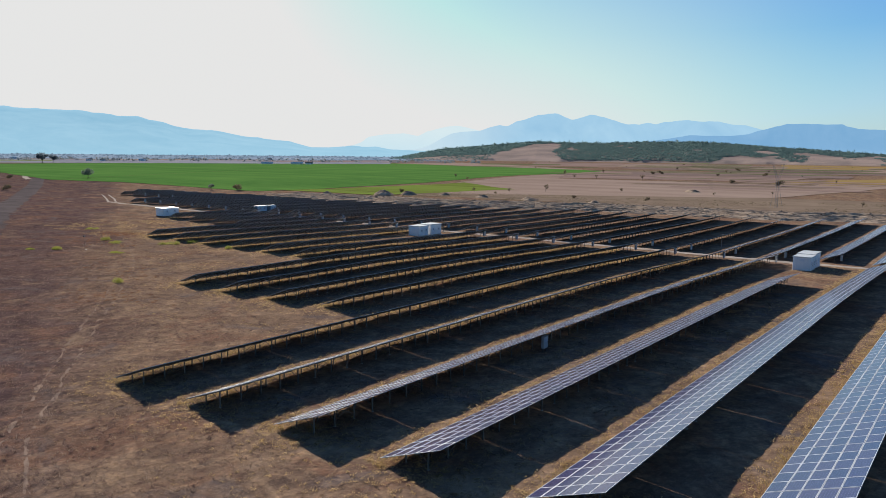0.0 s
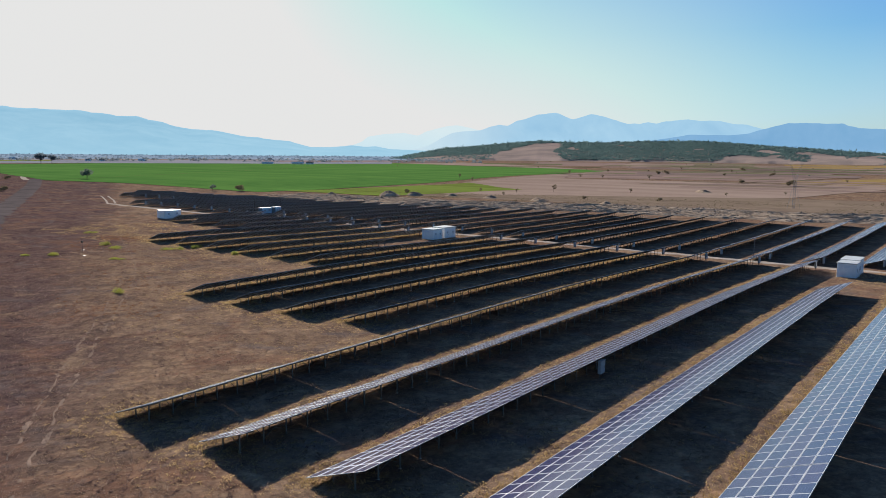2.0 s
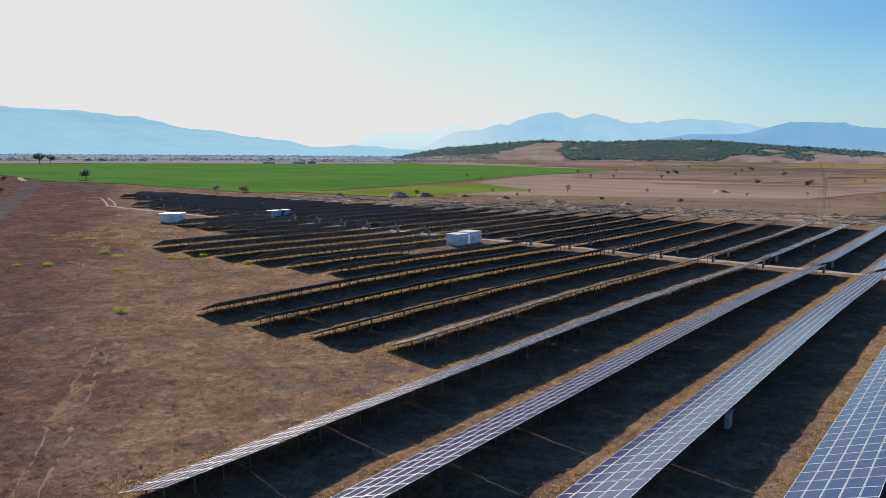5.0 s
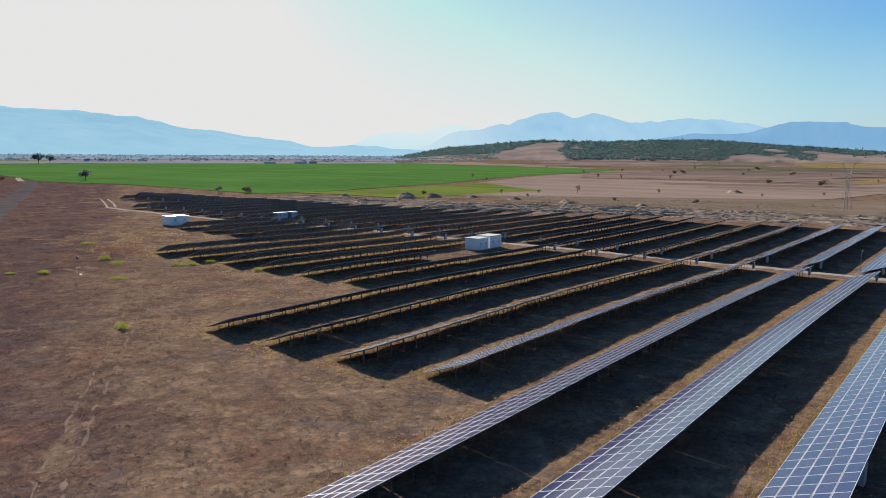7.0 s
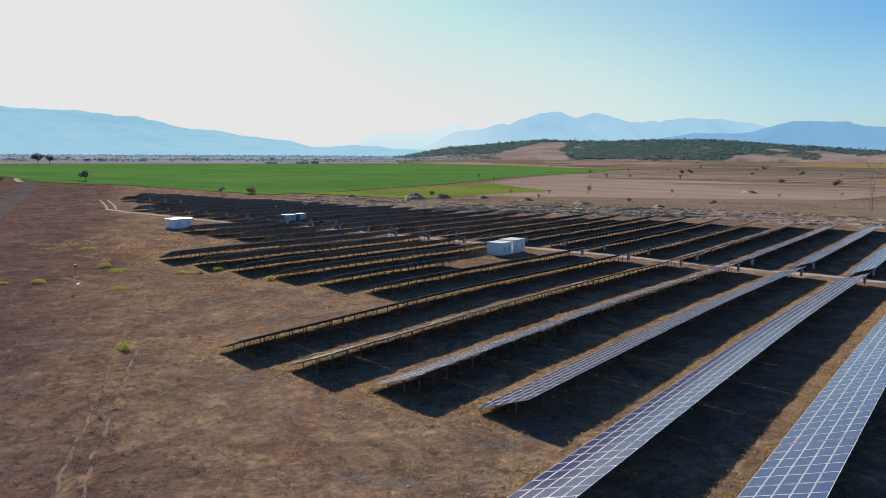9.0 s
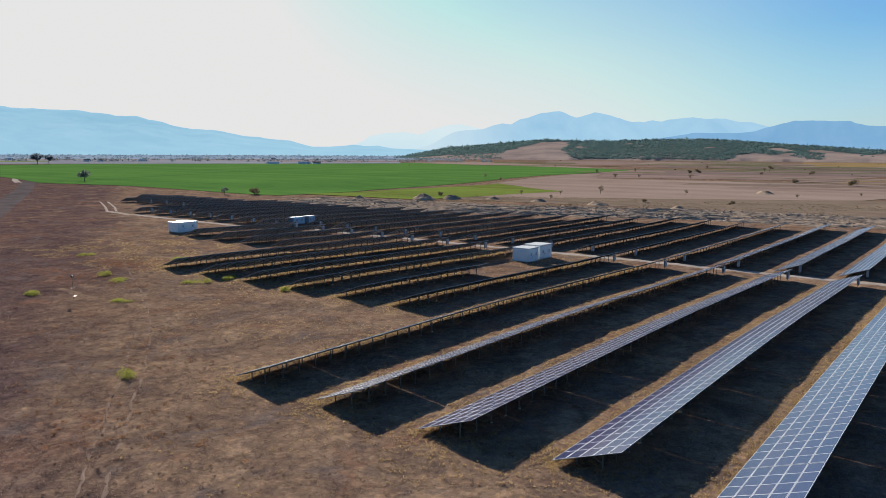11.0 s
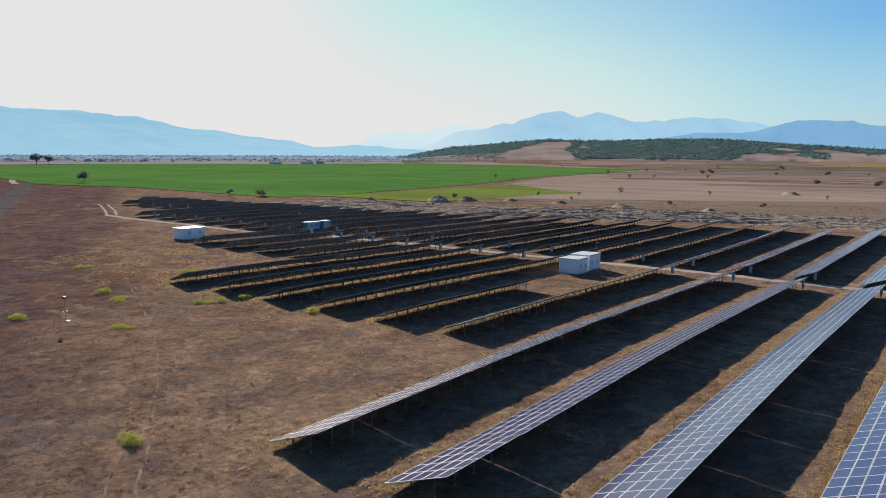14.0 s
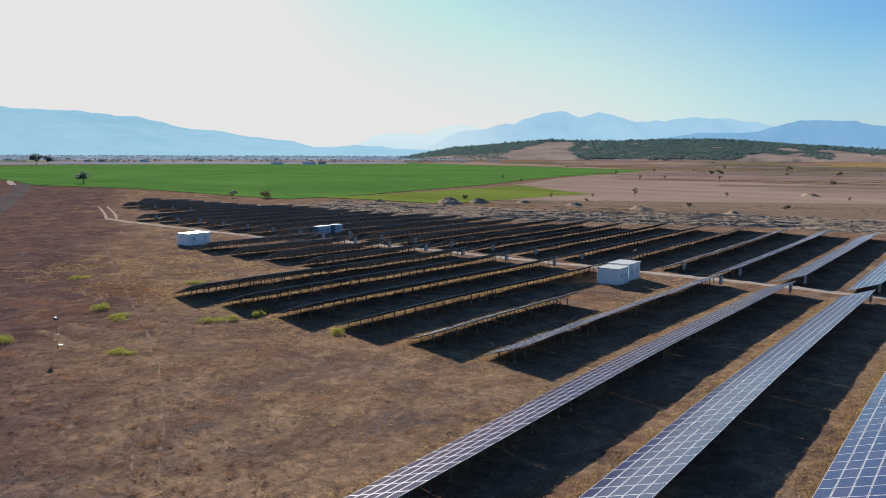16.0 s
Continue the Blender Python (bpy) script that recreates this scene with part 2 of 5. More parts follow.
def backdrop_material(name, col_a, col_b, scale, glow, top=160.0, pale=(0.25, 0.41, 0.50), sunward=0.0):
    """Far relief: haze painted as a glow over a matt tone, its colour mixed paler towards the base."""
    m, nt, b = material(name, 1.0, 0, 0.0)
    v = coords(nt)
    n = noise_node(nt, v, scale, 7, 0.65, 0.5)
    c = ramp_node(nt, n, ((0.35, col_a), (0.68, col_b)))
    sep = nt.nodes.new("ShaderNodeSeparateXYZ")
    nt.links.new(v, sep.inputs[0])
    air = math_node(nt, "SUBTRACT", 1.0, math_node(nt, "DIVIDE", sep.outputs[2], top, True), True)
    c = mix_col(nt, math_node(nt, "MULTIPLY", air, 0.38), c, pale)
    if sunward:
        # sun haze painted too: the emission is mixed paler towards the sun's side
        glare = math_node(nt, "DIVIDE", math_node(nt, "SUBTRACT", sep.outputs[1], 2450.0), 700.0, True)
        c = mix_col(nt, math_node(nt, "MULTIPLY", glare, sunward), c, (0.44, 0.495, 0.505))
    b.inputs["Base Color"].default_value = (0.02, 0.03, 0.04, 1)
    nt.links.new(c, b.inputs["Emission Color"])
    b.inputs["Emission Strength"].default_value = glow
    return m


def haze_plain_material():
    """The far end of the plain: blue-grey haze painted as emission, with faint long fields in it."""
    m, nt, b = material("plain_haze_glow", 1.0, 0, 0.0)
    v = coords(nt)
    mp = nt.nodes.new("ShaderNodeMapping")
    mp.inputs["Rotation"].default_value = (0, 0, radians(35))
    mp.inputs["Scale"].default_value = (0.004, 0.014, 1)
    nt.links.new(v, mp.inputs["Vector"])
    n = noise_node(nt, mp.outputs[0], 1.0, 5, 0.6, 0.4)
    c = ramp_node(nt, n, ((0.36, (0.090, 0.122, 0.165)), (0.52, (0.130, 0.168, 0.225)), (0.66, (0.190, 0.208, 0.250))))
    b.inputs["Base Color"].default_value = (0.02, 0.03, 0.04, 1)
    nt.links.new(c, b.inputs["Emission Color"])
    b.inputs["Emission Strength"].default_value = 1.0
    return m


M_GROUND = ground_material()
M_TRACK = field_material("pale_earth", (0.30, 0.245, 0.205), (0.43, 0.360, 0.305), patch=0.3)
M_RUT = field_material("worn_earth", (0.185, 0.130, 0.102), (0.270, 0.192, 0.148), patch=0.5)
M_ROAD = field_material("grey_gravel", (0.082, 0.068, 0.068), (0.128, 0.105, 0.100), patch=0.1)
M_GREEN = field_material("green_crop", (0.062, 0.143, 0.036), (0.102, 0.205, 0.050), 0.05, 30)
M_LIME = field_material("light_green_crop", (0.116, 0.140, 0.033), (0.173, 0.227, 0.050), 0.09, 35)
M_YELLOW = field_material("stubble_yellow", (0.241, 0.161, 0.062), (0.292, 0.204, 0.088), 0.06, 40)
M_PINK = field_material("ploughed_pink", (0.205, 0.141, 0.121), (0.275, 0.193, 0.166), 0.04, 30)
M_TAN = field_material("stubble_tan", (0.240, 0.170, 0.138), (0.325, 0.240, 0.195), 0.05, 38)
M_UMBER = field_material("fallow_umber", (0.150, 0.108, 0.098), (0.215, 0.156, 0.140), 0.05, 33)
M_DUN = field_material("dry_dun_field", (0.155, 0.114, 0.086), (0.238, 0.176, 0.132), 0.06, 36, patch=0.05)
M_OLIVE = field_material("dull_green_field", (0.105, 0.105, 0.055), (0.15, 0.15, 0.08), 0.05, 33)
# pale and bluish because distant haze is mixed into this base colour
M_PLAIN = field_material("far_plain_haze_tint", (0.195, 0.192, 0.222), (0.270, 0.262, 0.290), 0.02, 30, patch=0.004)
M_FRAME = simple("aluminium_frame", (0.36, 0.375, 0.41), (0.46, 0.475, 0.51), 3.0, 0.55, 0.0)
M_CELL = cell_material()
M_BACK = simple("panel_back", (0.36, 0.41, 0.53), (0.45, 0.50, 0.62), 2.0, 0.6)
M_STEEL = simple("galvanised_steel", (0.105, 0.094, 0.083), (0.180, 0.165, 0.150), 6.0, 0.6, 0.3, by_object=0.25)
M_GALV = simple("weathered_zinc", (0.20, 0.20, 0.20), (0.30, 0.30, 0.30), 1.0, 0.6, 0.2)
M_WHITE = simple("white_painted_concrete", (0.68, 0.69, 0.71), (0.78, 0.78, 0.78), 1.1, 0.7, bump_d=0.01)
M_ROOF = simple("white_roof_sheet", (0.47, 0.47, 0.46), (0.56, 0.56, 0.54), 1.5, 0.5)
M_DOOR = simple("pale_grey_door", (0.60, 0.64, 0.70), (0.70, 0.73, 0.78), 2.0, 0.45)
M_VENT = simple("dark_vent", (0.20, 0.22, 0.26), (0.28, 0.30, 0.34), 9.0, 0.6)
M_PLINTH = simple("concrete", (0.36, 0.34, 0.31), (0.48, 0.46, 0.42), 2.0, 0.9, bump_d=0.01)
M_BOX = simple("grey_cabinet", (0.30, 0.31, 0.33), (0.40, 0.41, 0.43), 3.0, 0.45)
M_BLUE = simple("blue_cabin_paint", (0.255, 0.391, 0.510), (0.340, 0.476, 0.578), 1.5, 0.5)
M_DARK = simple("black_plastic", (0.015, 0.015, 0.016), (0.03, 0.03, 0.03), 8.0, 0.5)
M_STRAW = clump_material("dry_grass", (0.165, 0.112, 0.082), (0.265, 0.180, 0.124), (0.42, 0.295, 0.20))
M_GOLD = island("golden_grass", (0.25, 0.163, 0.068), (0.39, 0.262, 0.112), (0.50, 0.365, 0.178), 0.5, 0.5)
M_WEED = clump_material("brown_weeds", (0.098, 0.065, 0.062), (0.156, 0.101, 0.091), (0.255, 0.168, 0.141))
M_SUNGRASS = clump_material("sunlit_dry_grass", (0.33, 0.222, 0.106), (0.49, 0.335, 0.165), (0.62, 0.45, 0.25))
M_SCRUB = clump_material("olive_scrub", (0.090, 0.075, 0.045), (0.150, 0.120, 0.075), (0.230, 0.180, 0.120))
M_RUSSET = clump_material("russet_weeds", (0.130, 0.062, 0.035), (0.230, 0.108, 0.055), (0.330, 0.180, 0.095))
M_STEM = island("dry_stems", (0.183, 0.129, 0.105), (0.285, 0.203, 0.157), (0.408, 0.297, 0.231), 0.4, 0.7)
M_FRESH = clump_material("fresh_shrub", (0.20, 0.22, 0.045), (0.30, 0.31, 0.065), (0.40, 0.38, 0.105))
M_LEAF = island("tree_leaves", (0.125, 0.160, 0.135), (0.160, 0.198, 0.160), (0.195, 0.230, 0.185), 0.6, 0.4)
# leaf tones lifted and blued: the haze over far foliage is in the colour
M_WOODS = island("far_leaves_haze_tint", (0.13, 0.17, 0.20), (0.17, 0.20, 0.225), (0.22, 0.235, 0.25), 0.45, 0.6)
M_LEAFDRY = island("dry_tree_leaves", (0.11, 0.088, 0.060), (0.155, 0.125, 0.080), (0.21, 0.165, 0.105), 0.45, 0.3)
M_BARK = simple("bark", (0.07, 0.05, 0.04), (0.13, 0.10, 0.08), 4.0, 0.9, bump_d=0.03)
M_EARTH = simple("dug_earth", (0.150, 0.108, 0.080), (0.44, 0.335, 0.250), 0.30, 0.95, spec=0.0, bump_d=0.2)
M_STONE = island("grey_rubble", (0.115, 0.090, 0.074), (0.185, 0.148, 0.120), (0.290, 0.240, 0.200))
# pine tones raised towards blue-grey to carry the hill's haze in their colour
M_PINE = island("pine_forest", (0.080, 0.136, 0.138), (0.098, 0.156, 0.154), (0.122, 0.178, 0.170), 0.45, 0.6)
M_HILL = field_material("hill_scrub", (0.205, 0.165, 0.145), (0.370, 0.275, 0.232), patch=0.006)
M_HOUSE = simple("whitewashed_wall", (0.66, 0.65, 0.63), (0.78, 0.77, 0.75), 0.6, 0.8)
M_TILE = simple("roof_tiles", (0.30, 0.16, 0.11), (0.42, 0.24, 0.17), 0.8, 0.8)
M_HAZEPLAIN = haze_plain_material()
# the blue haze of these far woods and ranges is in their emission colours
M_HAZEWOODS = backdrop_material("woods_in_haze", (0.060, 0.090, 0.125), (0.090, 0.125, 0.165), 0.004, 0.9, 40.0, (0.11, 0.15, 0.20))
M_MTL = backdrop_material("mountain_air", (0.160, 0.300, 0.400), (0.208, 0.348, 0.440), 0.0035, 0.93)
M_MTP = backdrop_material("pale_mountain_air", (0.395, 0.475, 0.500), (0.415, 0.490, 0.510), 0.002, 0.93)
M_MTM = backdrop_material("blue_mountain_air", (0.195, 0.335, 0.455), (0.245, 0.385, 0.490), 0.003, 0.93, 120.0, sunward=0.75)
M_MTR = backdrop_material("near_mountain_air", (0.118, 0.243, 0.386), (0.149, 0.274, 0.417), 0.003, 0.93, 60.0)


# ---- helpers of this scene ----
rng = np.random.default_rng(7)


def sstep(a, b, x):
    u = np.clip((np.asarray(x, float) - a) / (b - a), 0, 1)
    return u * u * (3 - 2 * u)


def ground_z(x, y):
    """The lie of the land: nearly flat, sinking a little towards the spoil heaps."""
    x, y = np.asarray(x, float), np.asarray(y, float)
    dip = 1.0 * sstep(95, 172, x) + 1.0 * sstep(165, 270, x) + 0.6 * sstep(270, 365, x)
    dip = dip * (0.8 + 0.2 * sstep(10, 100, y)) * (1 - sstep(430, 600, x)) * (1 - sstep(330, 450, y)) * sstep(-500, -60, y)
    rise = 0.6 * sstep(170, 250, y) * (1 - sstep(190, 240, x)) * sstep(-100, 60, x) * (1 - sstep(340, 480, y))
    # the panel field slopes gently down along and across its rows
    a, b = (np.clip(x, 15, 165) - 75) / 50, (np.clip(y, -20, 105) - 50) / 50
    slope = -0.039 - 0.301 * a - 0.886 * b - 0.108 * a * a + 0.334 * a * b + 0.119 * b * b
    slope = slope * (1 - sstep(180, 330, x)) * (1 - sstep(90, 260, y)) * sstep(-500, -60, y) * sstep(-300, -30, x)
    return rise - dip + slope


def gz(x, y):
    return float(ground_z(x, y))


def mesh_of(name, verts, faces, mats, index=None, smooth=False):
    me = bpy.data.meshes.new(name)
    me.from_pydata([tuple(map(float, v)) for v in verts], [], [tuple(map(int, f)) for f in faces])
    for m in mats:
        me.materials.append(m)
    if index is not None:
        me.polygons.foreach_set("material_index", np.asarray(index, np.int32))
    if smooth:
        me.polygons.foreach_set("use_smooth", np.ones(len(me.polygons), bool))
    me.update()
    return me


def bm_mesh(name, bm, mat):
    me = bpy.data.meshes.new(name)
    bm.normal_update()
    bm.to_mesh(me)
    bm.free()
    for m in (mat if isinstance(mat, (list, tuple)) else [mat]):
        me.materials.append(m)
    return me


def child(name, me, parent, m=None, label=""):
    ob = new(name, me)
    ob.parent = parent
    if m is not None:
        ob.matrix_basis = m
    if label:
        ob["label"] = label
    return ob


def part(name, bm, mat, parent, label=""):
    return child(name, bm_mesh(name, bm, mat), parent, None, label)


def box(bm, x0, x1, y0, y1, z0, z1, bevel=0.0):
    r = bmesh.ops.create_cube(bm, size=1.0)
    for v in r["verts"]:
        v.co = Vector(((x0 + x1) / 2 + v.co.x * (x1 - x0), (y0 + y1) / 2 + v.co.y * (y1 - y0), (z0 + z1) / 2 + v.co.z * (z1 - z0)))
    if bevel:
        es = list({e for v in r["verts"] for e in v.link_edges})
        bmesh.ops.bevel(bm, geom=es, offset=bevel, segments=1, affect="EDGES", profile=0.5)
    return bm


def beam(bm, a, b, w, h):
    """A straight bar of section w by h from a to b."""
    a, b = Vector(a), Vector(b)
    d = (b - a).normalized()
    side = d.cross(Vector((0, 0, 1)))
    side = Vector((1, 0, 0)) if side.length < 1e-4 else side.normalized()
    up = side.cross(d).normalized()
    vs = []
    for p in (a, b):
        for i, j in ((-1, -1), (1, -1), (1, 1), (-1, 1)):
            vs.append(bm.verts.new(p + side * (i * w / 2) + up * (j * h / 2)))
    for f in ((0, 1, 2, 3), (7, 6, 5, 4), (0, 4, 5, 1), (1, 5, 6, 2), (2, 6, 7, 3), (3, 7, 4, 0)):
        bm.faces.new([vs[i] for i in f])
    return bm


def tube(bm, a, b, r0, r1, seg=7):
    a, b = Vector(a), Vector(b)
    q = (b - a).to_track_quat("Z", "Y")
    rings = []
    for p, r in ((a, r0), (b, r1)):
        rings.append([bm.verts.new(p + q @ Vector((r * math.cos(2 * math.pi * i / seg), r * math.sin(2 * math.pi * i / seg), 0))) for i in range(seg)])
    for i in range(seg):
        bm.faces.new((rings[0][i], rings[0][(i + 1) % seg], rings[1][(i + 1) % seg], rings[1][i]))
    bm.faces.new(rings[1])
    bm.faces.new(rings[0][::-1])
    return bm


# ---- ground to the horizon ----
def steps(stops):
    out = [stops[0][0]]
    for (a, _), (b, s) in zip(stops, stops[1:]):
        n = max(1, int(round((b - a) / s)))
        out += [a + (b - a) * (i + 1) / n for i in range(n)]
    return np.array(out)


GX = steps([(-4900, 0), (-600, 600), (-100, 50), (-20, 8), (130, 0.6), (180, 1.4), (400, 2.6), (640, 12), (1200, 60), (4900, 400)])
GY = steps([(-4900, 0), (-600, 600), (-120, 60), (-30, 9), (15, 2.2), (180, 0.7), (240, 1.6), (380, 3.2), (640, 12), (1200, 60), (4900, 400)])


def row_end(y):
    """Where the rows stop before the spoil strip."""
    return np.interp(y, (-20, 33, 54, 128, 149, 160, 170, 215, 347), (284, 282.8, 274.2, 268.1, 262.2, 256.3, 253.1, 234.7, 220.6))


def bumps(x, y):
    """Small humps of the open land."""
    if not (-30 < x < 390 and -30 < y < 370):
        return 0.0
    p = Vector((x, y, 0))
    return 0.10 * noise.noise(p * 0.13) + 0.06 * noise.noise(p * 0.45) + 0.07 * noise.noise(p * 1.05)


def rough_land(x, y):
    return np.array([bumps(a, b) for a, b in zip(x, y)])


def build_ground():
    xx, yy = np.meshgrid(GX, GY)
    x, y = xx.ravel(), yy.ravel()
    z = ground_z(x, y) + rough_land(x, y)
    nx, ny = len(GX), len(GY)
    i = (np.arange(ny - 1)[:, None] * nx + np.arange(nx - 1)[None, :]).ravel()
    me = mesh_of("ground", np.stack([x, y, z], 1), np.stack([i, i + 1, i + nx + 1, i + nx], 1), [M_GROUND], smooth=True)
    tagged(new("ground", me), "dry brown grassland with weeds and bare earth", "ground", kind="structure")


build_ground()


def strip(name, pts, width, mat, label, lift=0.10, cat="track", wobble=0.35, stray=0.0):
    """A track that follows a line over the land."""
    p = [Vector((a, b, 0)) for a, b in pts]
    line = []
    for a, b in zip(p, p[1:]):
        n = max(2, int((b - a).length / 1.0))
        line += [a.lerp(b, i / n) for i in range(n)]
    line.append(p[-1])
    vs, fs = [], []
    for i, c in enumerate(line):
        d = (line[min(i + 1, len(line) - 1)] - line[max(i - 1, 0)]).normalized()
        s = Vector((-d.y, d.x, 0))
        c = c + s * (stray * (noise.noise(c * 0.12) + 0.6 * noise.noise(c * 0.5)))
        for u in (-1, -0.4, 0.4, 1):
            q = c + s * (u * width / 2 * max(0.05, 1 + wobble * noise.noise(c * 0.35 + Vector((u * 3, width * 40, 7)))))
            vs.append((q.x, q.y, gz(q.x, q.y) + bumps(q.x, q.y) + (lift + stray * 0.12 * noise.noise(c * 0.9) if abs(u) < 0.9 else -0.02)))
    for i in range(len(line) - 1):
        for j in range(3):
            a = i * 4 + j
            fs.append((a, a + 1, a + 5, a + 4))
    tagged(new(name, mesh_of(name, vs, fs, [mat], smooth=True)), label, cat, kind="structure")


strip("service_track", [(160.0, 285.9), (158.2, 272.9), (157.5, 253.0), (157.7, 230.9), (158.6, 213.9), (162.5, 203.5), (167.9, 195.9), (171.0, 162.7), (173.1, 102.7), (169.5, 54), (166.4, 30), (166.0, -40)], 3.0, M_TRACK, "pale beaten earth service track between the panel rows")
strip("wheel_track", [(185.6, 337.8), (182.2, 330.4), (169.1, 303.9), (159.2, 285.4)], 0.9, M_TRACK, "pale wheel track curving over dry grass", wobble=0.6)
strip("wheel_track", [(188.1, 336.2), (184.6, 328.9), (172.2, 303.3), (161.6, 283.9)], 0.9, M_TRACK, "pale wheel track curving over dry grass", wobble=0.6)
PATH = [(8, 28), (13.1, 37.1), (17.3, 45.2), (30.2, 64.3), (43.3, 82.6), (64.0, 110.3), (74.1, 125.5), (84.1, 143.5), (101.0, 177.8), (120.0, 215.8)]
strip("footpath", PATH, 0.32, M_RUT, "thin pale worn rut through dry weeds", 0.010, wobble=2.0, stray=0.45)
strip("footpath", [(x - 1.35, y + 1.0) for x, y in PATH[:7]], 0.28, M_RUT, "thin pale worn rut through dry weeds", 0.010, wobble=2.2, stray=0.48)
strip("gravel_road", [(-60, -68), (-2.2, 42.8), (42.5, 128.4), (95.6, 237.5), (202.1, 439.8), (252.7, 543.6), (290.7, 599.2)], 9.0, M_ROAD, "dark grey gravel road across the dry field", 0.12, "road", 0.15)
strip("farm_track", [(242.7, 535.0), (259.5, 577.8), (308.7, 684.8), (363.4, 749.0)], 4.0, M_TRACK, "pale farm track into the green field", 0.15)


def field(name, corners, mat, label, lift):
    """A field: a quad draped over the land."""
    a, b, c, d = [Vector((*p, 0)) for p in corners]
    n = 24
    vs, fs = [], []
    for j in range(n + 1):
        for i in range(n + 1):
            p = a.lerp(b, i / n).lerp(d.lerp(c, i / n), j / n)
            w = 0.0 if 0 < i < n and 0 < j < n else 1.0
            p = p + Vector((noise.noise(p * 0.02), noise.noise(p * 0.02 + Vector((9, 0, 0))), 0)) * 4 * w
            vs.append((p.x, p.y, gz(p.x, p.y) + lift))
    for j in range(n):
        for i in range(n):
            k = j * (n + 1) + i
            fs.append((k, k + 1, k + n + 2, k + n + 1))
    tagged(new(name, mesh_of(name, vs, fs, [mat])), label, "field", kind="structure")


field("crop_field", [(249.1, 521.1), (279.9, 336.0), (913.2, 398.1), (1117.4, 943.8)], M_GREEN, "large bright green crop field on the plain", 0.175)
field("crop_field", [(249.7, 523.2), (1116.9, 945.9), (753.8, 1140.7), (401.7, 1112.8)], M_GREEN, "large bright green crop field on the plain", 0.175)
field("pasture", [(297.0, 338.0), (303.0, 262.0), (425.0, 254.0), (484.0, 334.0)], M_LIME, "light green strip of young crop beside spoil heaps", 0.220)
field("fallow_field", [(318.0, 262.0), (342.0, -10.0), (448.0, 20.0), (436.0, 262.0)], M_DUN, "dun fallow land with scrub behind spoil ridges", 0.12)
field("stubble_field", [(345.0, 258.0), (446.0, 96.0), (613.8, 42.8), (583.4, 310.3)], M_TAN, "pale tan stubble field", 0.160)
field("stubble_field", [(412.0, 252.0), (590.0, 306.0), (640.0, 334.0), (476.0, 337.0)], M_TAN, "pale tan stubble field", 0.165)
field("stubble_field", [(476.0, 337.5), (640.0, 334.5), (985.0, 428.0), (905.0, 402.0)], M_TAN, "pale tan stubble field", 0.165)
field("stubble_field", [(597.3, 321.0), (660.7, 137.0), (1001.7, 160.5), (958.7, 422.7)], M_PINK, "pinkish brown ploughed field", 0.200)
field("yellow_field", [(566.5, 134.8), (612.7, 42.8), (864.9, 64.2), (705.1, 135.9)], M_YELLOW, "strip of yellow stubble in brown fields", 0.130)
field("fallow_field", [(1085.7, 447.3), (974.2, 64.2), (1143.9, 64.2), (1218.3, 523.2)], M_UMBER, "dark brown fallow field", 0.140)
field("stubble_field", [(1250.4, 556.4), (1166.2, 64.2), (1567.9, 64.2), (1752.7, 727.6)], M_TAN, "pale tan stubble field", 0.160)
field("fallow_field", [(1183.5, 684.8), (1221.0, 529.7), (1744.3, 738.3), (1702.7, 963.0)], M_PINK, "pinkish brown ploughed field", 0.180)
field("yellow_field", [(1663.3, 360.6), (1607.1, 171.2), (1950.2, 203.3), (1953.3, 428.0)], M_YELLOW, "strip of yellow stubble in brown fields", 0.200)
field("pasture", [(2000.7, 720.1), (1892.9, 568.2), (2187.8, 684.8), (2165.7, 813.2)], M_LIME, "light green strip of pasture", 0.210)
field("fallow_field", [(1130.8, 952.3), (937.8, 449.4), (1175.2, 695.5), (1367.9, 963.0)], M_TAN, "pale tan stubble field", 0.150)
field("fallow_field", [(436.4, 1155.6), (762.8, 1166.3), (1000.4, 1605.0), (565.2, 1605.0)], M_PINK, "pinkish brown ploughed field", 0.150)
field("fallow_field", [(783.7, 1161.0), (1245.2, 920.2), (1800.7, 1337.5), (1106.4, 1669.2)], M_UMBER, "dark brown fallow field", 0.170)
field("fallow_field", [(84.3, 577.8), (245.0, 577.8), (354.7, 963.0), (185.1, 963.0)], M_PINK, "pinkish brown ploughed field", 0.150)


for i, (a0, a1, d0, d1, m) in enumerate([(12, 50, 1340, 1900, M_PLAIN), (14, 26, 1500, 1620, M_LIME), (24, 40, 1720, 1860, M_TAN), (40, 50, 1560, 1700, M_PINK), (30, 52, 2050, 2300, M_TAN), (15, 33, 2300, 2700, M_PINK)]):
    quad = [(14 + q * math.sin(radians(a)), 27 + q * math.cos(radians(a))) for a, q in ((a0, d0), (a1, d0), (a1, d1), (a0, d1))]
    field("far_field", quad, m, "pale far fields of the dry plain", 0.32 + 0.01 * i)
def az_field(name, a0, a1, d0, d1, mat, label, lift):
    """A field between two bearings and two distances from the walk."""
    field(name, [(14 + q * math.sin(radians(a)), 27 + q * math.cos(radians(a))) for a, q in ((a0, d0), (a1, d0), (a1, d1), (a0, d1))], mat, label, lift)


# a glowing sheet that stands in for the plain's haze
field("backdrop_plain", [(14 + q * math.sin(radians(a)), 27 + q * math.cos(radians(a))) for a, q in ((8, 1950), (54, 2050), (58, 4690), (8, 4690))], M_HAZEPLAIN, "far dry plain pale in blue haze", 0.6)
az_field("fallow_field", 69, 84, 800, 905, M_UMBER, "grey-brown fallow strip on the plain", 0.34)
az_field("grass_strip", 66, 79, 985, 1010, M_OLIVE, "thin dull green grass strip between fields", 0.35)
